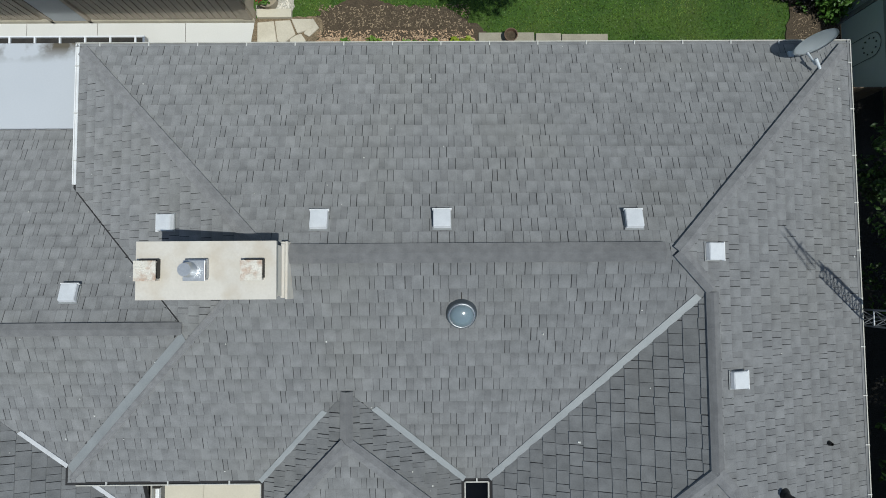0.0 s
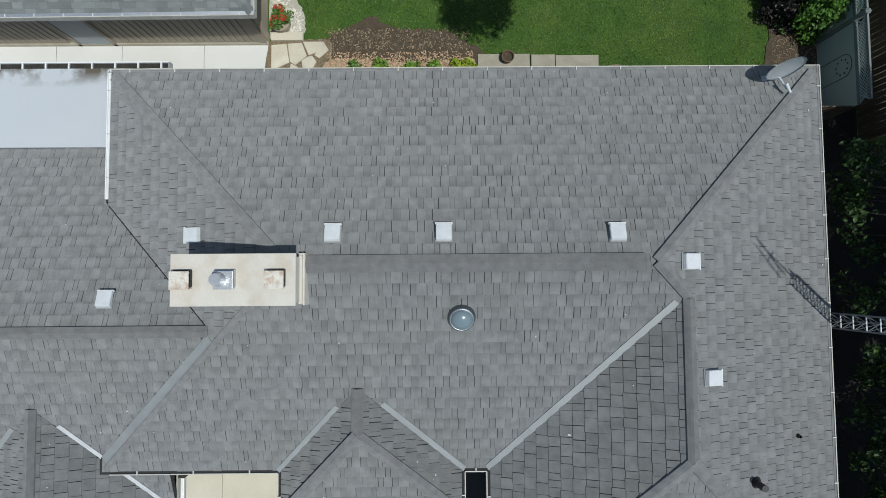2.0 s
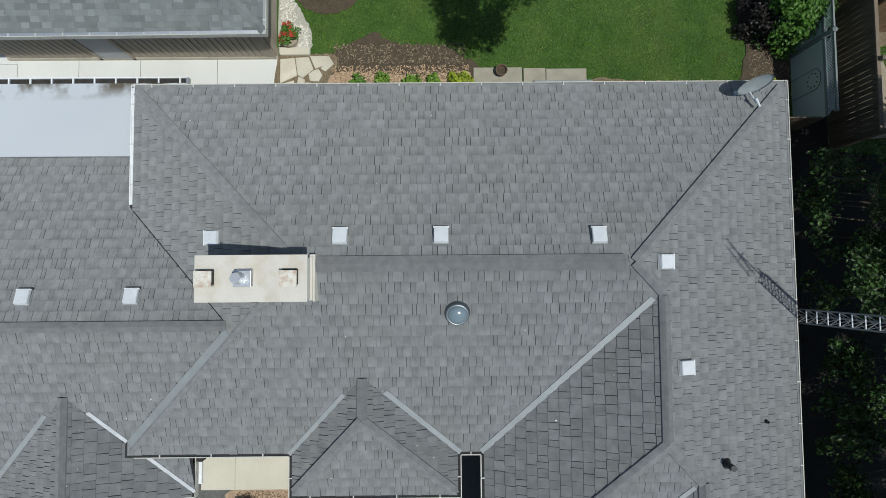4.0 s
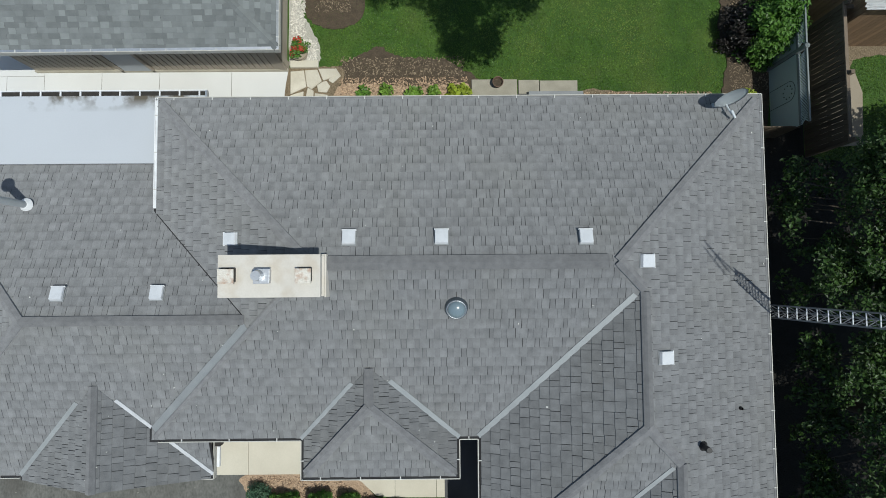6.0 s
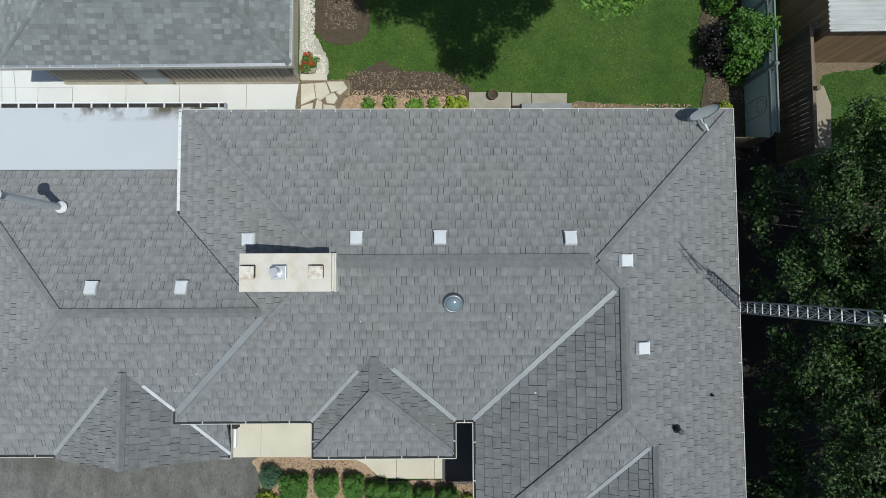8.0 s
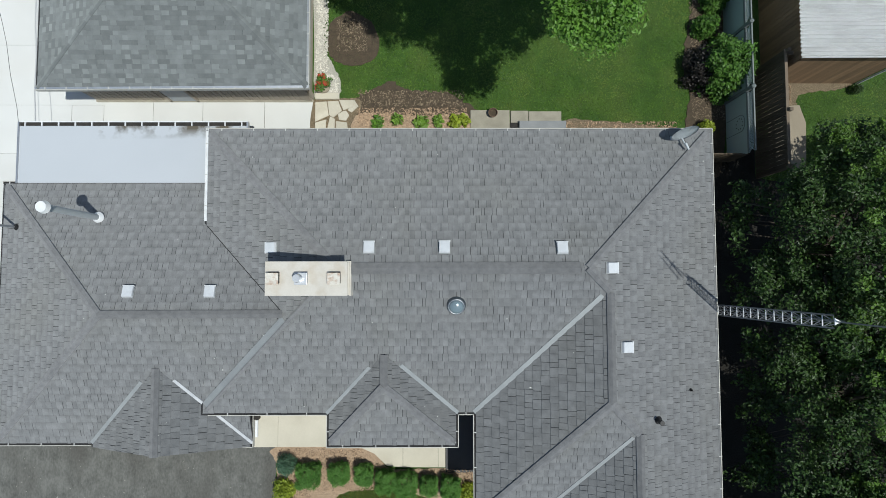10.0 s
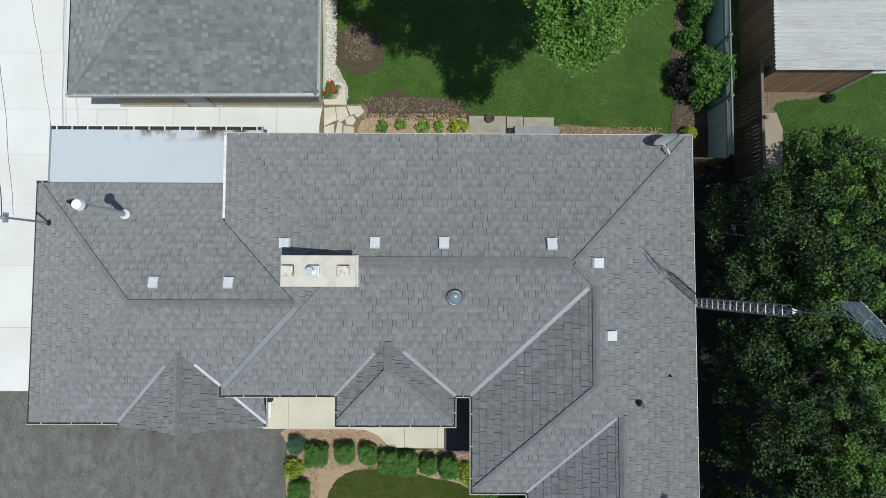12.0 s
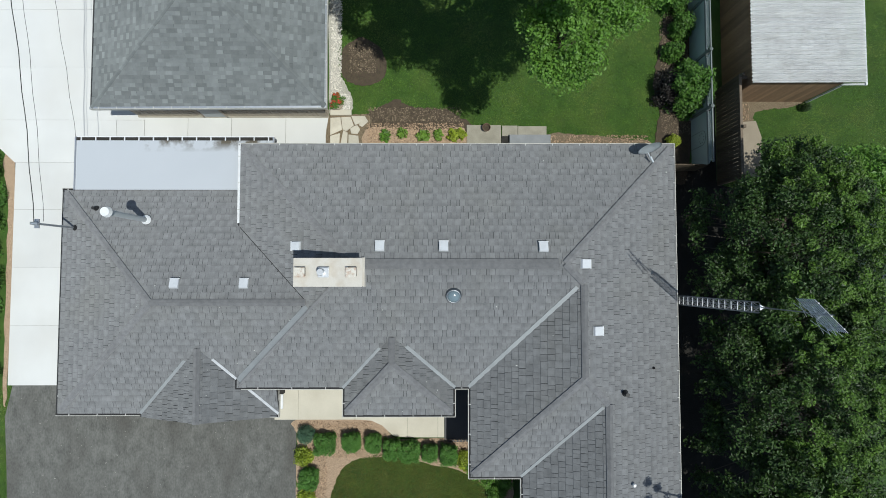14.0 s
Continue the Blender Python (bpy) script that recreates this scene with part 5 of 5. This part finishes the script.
for k in range(20):
    a0, a1 = k * math.pi / 10, (k + 1) * math.pi / 10
    tube(bm, (15.05 + 0.16 * math.cos(a0), 8.6 + 0.16 * math.sin(a0), 1.0), (15.05 + 0.16 * math.cos(a1), 8.6 + 0.16 * math.sin(a1), 1.0), 0.015, 0.015, 6)
part("ring", bm, WHITE_METAL, hoop)
part("stake", tube(bmesh.new(), (15.05, 8.44, GROUND), (15.05, 8.44, 1.0), 0.02, 0.02, 8), DARK, hoop)
pool = thing("covered_pool", "round pool under a blue-grey cover", "pool")
part("wall", tube(bmesh.new(), (17.5, 0.9, GROUND), (17.5, 0.9, 0.9), 1.9, 1.9, 40), WHITE_METAL, pool)
part("cover", tube(bmesh.new(), (17.5, 0.9, 0.9), (17.5, 0.9, 0.95), 1.92, 1.8, 40), material("blue-grey pool cover", (0.022, 0.036, 0.042), (0.04, 0.056, 0.062), 1, 20, 0.8, bump=0.1), pool)

rail_fence = thing("rail_fence", "low white rail fence behind the trees", "fence")
for z in (0.5, 0.9):
    part("rail", block(15.5, -3.93, z, 19.5, -3.89, z + 0.09, 0.005), WHITE_METAL, rail_fence)
for i in range(3):
    part("post", block(15.5 + i * 1.95, -3.89, GROUND, 15.6 + i * 1.95, -3.79, 1.08, 0.006), WHITE_METAL, rail_fence)

# ---- downspout at the garage wing ----
spout = thing("downspout", "white metal downspout elbow at the gable's eave", "downspout")
part("elbow", block(-5.17, -4.1, 1.96, -5.1, -3.62, 2.06, 0.015), WHITE_METAL, spout)
part("outlet", block(-5.2, -3.6, 1.9, -5.06, -3.42, 2.12, 0.01), DARK, spout, "dark leaf-clogged outlet")


# ---- grass, chips and pebbles ----
def scatter(name, regions, count, build, mat, label, category, seed):
    rng = np.random.default_rng(seed)
    verts, faces = [], []
    weights = np.array([(x1 - x0) * (y1 - y0) for x0, y0, x1, y1 in regions])
    picks = rng.choice(len(regions), count, p=weights / weights.sum())
    for k in picks:
        x0, y0, x1, y1 = regions[k]
        build(rng, rng.uniform(x0, x1), rng.uniform(y0, y1), verts, faces)
    me = bpy.data.meshes.new(name)
    me.from_pydata(verts, [], faces)
    me.materials.append(mat)
    tagged(new(name, me), label, category, kind="stuff")


def blade(rng, x, y, verts, faces):
    a, lean, h = rng.uniform(0, 6.28), rng.uniform(0.015, 0.06), rng.uniform(0.01, 0.04)
    c, s, w, n = math.cos(a), math.sin(a), rng.uniform(0.008, 0.02), len(verts)
    verts += [(x - s * w, y + c * w, GROUND - 0.005), (x + s * w, y - c * w, GROUND - 0.005), (x + c * lean, y + s * lean, GROUND + h)]
    faces.append((n, n + 1, n + 2))


def chip(rng, x, y, verts, faces, z=0.01, size=0.02):
    a, n = rng.uniform(0, 6.28), len(verts)
    c, s, l, w, t = math.cos(a), math.sin(a), size * rng.uniform(0.7, 2.0), size * rng.uniform(0.35, 0.7), rng.uniform(-0.01, 0.012)
    verts += [(x - c * l - s * w, y - s * l + c * w, z), (x - c * l + s * w, y - s * l - c * w, z), (x + c * l + s * w, y + s * l - c * w, z + 0.012 + t), (x + c * l - s * w, y + s * l + c * w, z + 0.012 + t), (x, y, z + 0.022)]
    faces.extend([(n, n + 1, n + 4), (n + 1, n + 2, n + 4), (n + 2, n + 3, n + 4), (n + 3, n, n + 4)])


BLADE_FRONT = leaf_material("olive grass blades", (0.062, 0.082, 0.014), (0.135, 0.16, 0.028), 0.35, 0.45, stain=0.6, stain_color=(0.15, 0.13, 0.042), stain_scale=0.7)
BLADE = leaf_material("grass blades", (0.040, 0.104, 0.010), (0.135, 0.235, 0.034), 0.35, 0.5, stain=1.0, stain_color=(0.20, 0.26, 0.06), stain_scale=0.6)
scatter("grass", [(-3.6, 5.4, 8.5, 11.2), (10.6, 3.4, 17.5, 6.8), (14.3, 6.8, 17.5, 11), (-17, -10, -15.4, -3.7)], 130000, blade, BLADE, "short mown lawn grass", "grass", 3)
scatter("grass", [(-4.4, -10, 2.6, -6.0)], 90000, blade, BLADE_FRONT, "short mown front lawn grass", "grass", 4)
CHIP = material("bark chips", (0.2, 0.13, 0.08), (0.52, 0.38, 0.26), 20, 60, 0.9, bump=0.0, each=0.5)
scatter("bark_chips", [(-5.0, -8.5, -4.0, -4.98), (-4.0, -6.3, -2.4, -5.0), (-2.4, -6.3, -1.6, -5.5), (-1.6, -6.3, 1.3, -5.65), (-2.6, 5.0, 1.0, 6.0), (-2.6, 5.5, 1.0, 5.85), (4.2, 5.0, 7.9, 5.55), (11.0, 6.1, 11.7, 6.8)], 6500, chip, CHIP, "loose bark mulch chips", "mulch", 5)
PEBBLE = material("pale pebbles", (0.42, 0.39, 0.33), (0.75, 0.72, 0.66), 20, 60, 0.85, bump=0.0, each=0.3)
scatter("pebbles", [(-3.98, 6.5, -3.25, 7.1), (-3.98, 7.0, -3.6, 12.5)], 2400, lambda r, x, y, v, f: chip(r, x, y, v, f, -0.004, 0.026), PEBBLE, "pale gravel pebbles", "gravel", 6)
CLOD = material("soil clods", (0.05, 0.04, 0.03), (0.36, 0.28, 0.19), 20, 60, 0.95, bump=0.0, each=0.6)
scatter("soil_clods", [(-2.6, 6.05, 0.9, 6.6), (-3.3, 7.9, -2.3, 9.0), (8.4, 5.6, 9.5, 10)], 3000, lambda r, x, y, v, f: chip(r, x, y, v, f, 0.002, 0.017), CLOD, "crumbs of dark soil", "soil", 7)

scatter("asphalt_grit", [(-15.2, -10, -5.2, -4.0)], 160, lambda r, x, y, v, f: chip(r, x, y, v, f, -0.008, 0.01), PEBBLE, "pale grit on the asphalt", "grit", 8)
FLECK = material("pale flecks", (0.5, 0.5, 0.47), (0.75, 0.75, 0.72), 20, 60, 0.8, bump=0.0)
verts, faces = [], []
rng = random.Random(44)
for key, slope in S.items():
    xs, ys = [p[0] for p in slope[0]], [p[1] for p in slope[0]]
    for _ in range(int(4 + 0.22 * (max(xs) - min(xs)) * (max(ys) - min(ys)))):
        x, y, s = rng.uniform(min(xs), max(xs)), rng.uniform(min(ys), max(ys)), rng.choice((0.006, 0.008, 0.008, 0.014))
        k = rng.uniform(0.5, 1.6)
        spot = clip_to_box([tuple(p) for p in slope[0]], x - s * k, x + s * k, y - s, y + s)
        if len(spot) == 4 and abs(abs(area(spot)) - 4 * s * s * k) < 1e-7:
            h, n = height_on(slope), len(verts)
            verts += [(px, py, h(px, py) + 0.03) for px, py in spot] + [(px, py, h(px, py) + 0.012) for px, py in spot]
            faces += [(n, n + 1, n + 2, n + 3)] + [(n + i, n + 4 + i, n + 4 + (i + 1) % 4, n + (i + 1) % 4) for i in range(4)]
me = bpy.data.meshes.new("roof_litter")
me.from_pydata(verts, [], faces)
me.materials.append(FLECK)
tagged(new("roof_litter", me), "pale specks of litter on the shingles", "litter", kind="stuff")

# ---- shingles, last ----
for i, (key, slope) in enumerate(S.items()):
    single = {"main_north": (-2.2, 0.9, 2.4, 3.2), "main_south": (-1.9, -1.5, 2.4, 0.4)}.get(key)
    plain = key in ("wing_west", "far_wing_west", "gable_east", "gable_west", "porch_west", "porch_east")
    gapped = key in ("gable_west", "porch_west", "porch_east")
    cover(house, key, slope, SHINGLE_PLAIN if plain else SHINGLE, tab=0.25 if gapped else 0.22 if plain else 0.285, band=SHINGLE_PLAIN if gapped else None if plain else SHINGLE_SHADOW_BAND, gap=0.014 if gapped else 0.009 if plain else 0.0095, lift=0.022 if plain else 0.012, single=single, label="weathered grey asphalt shingles", seed=200 + i)
for i, (key, slope) in enumerate(G.items()):
    cover(detached_garage, key, slope, SHINGLE_GARAGE, tab=0.5, row=0.13, lift=0.01, gap=0.001, band=SHINGLE_PALE, share=0.6, label="mottled slate-grey laminated shingles", seed=300 + i)
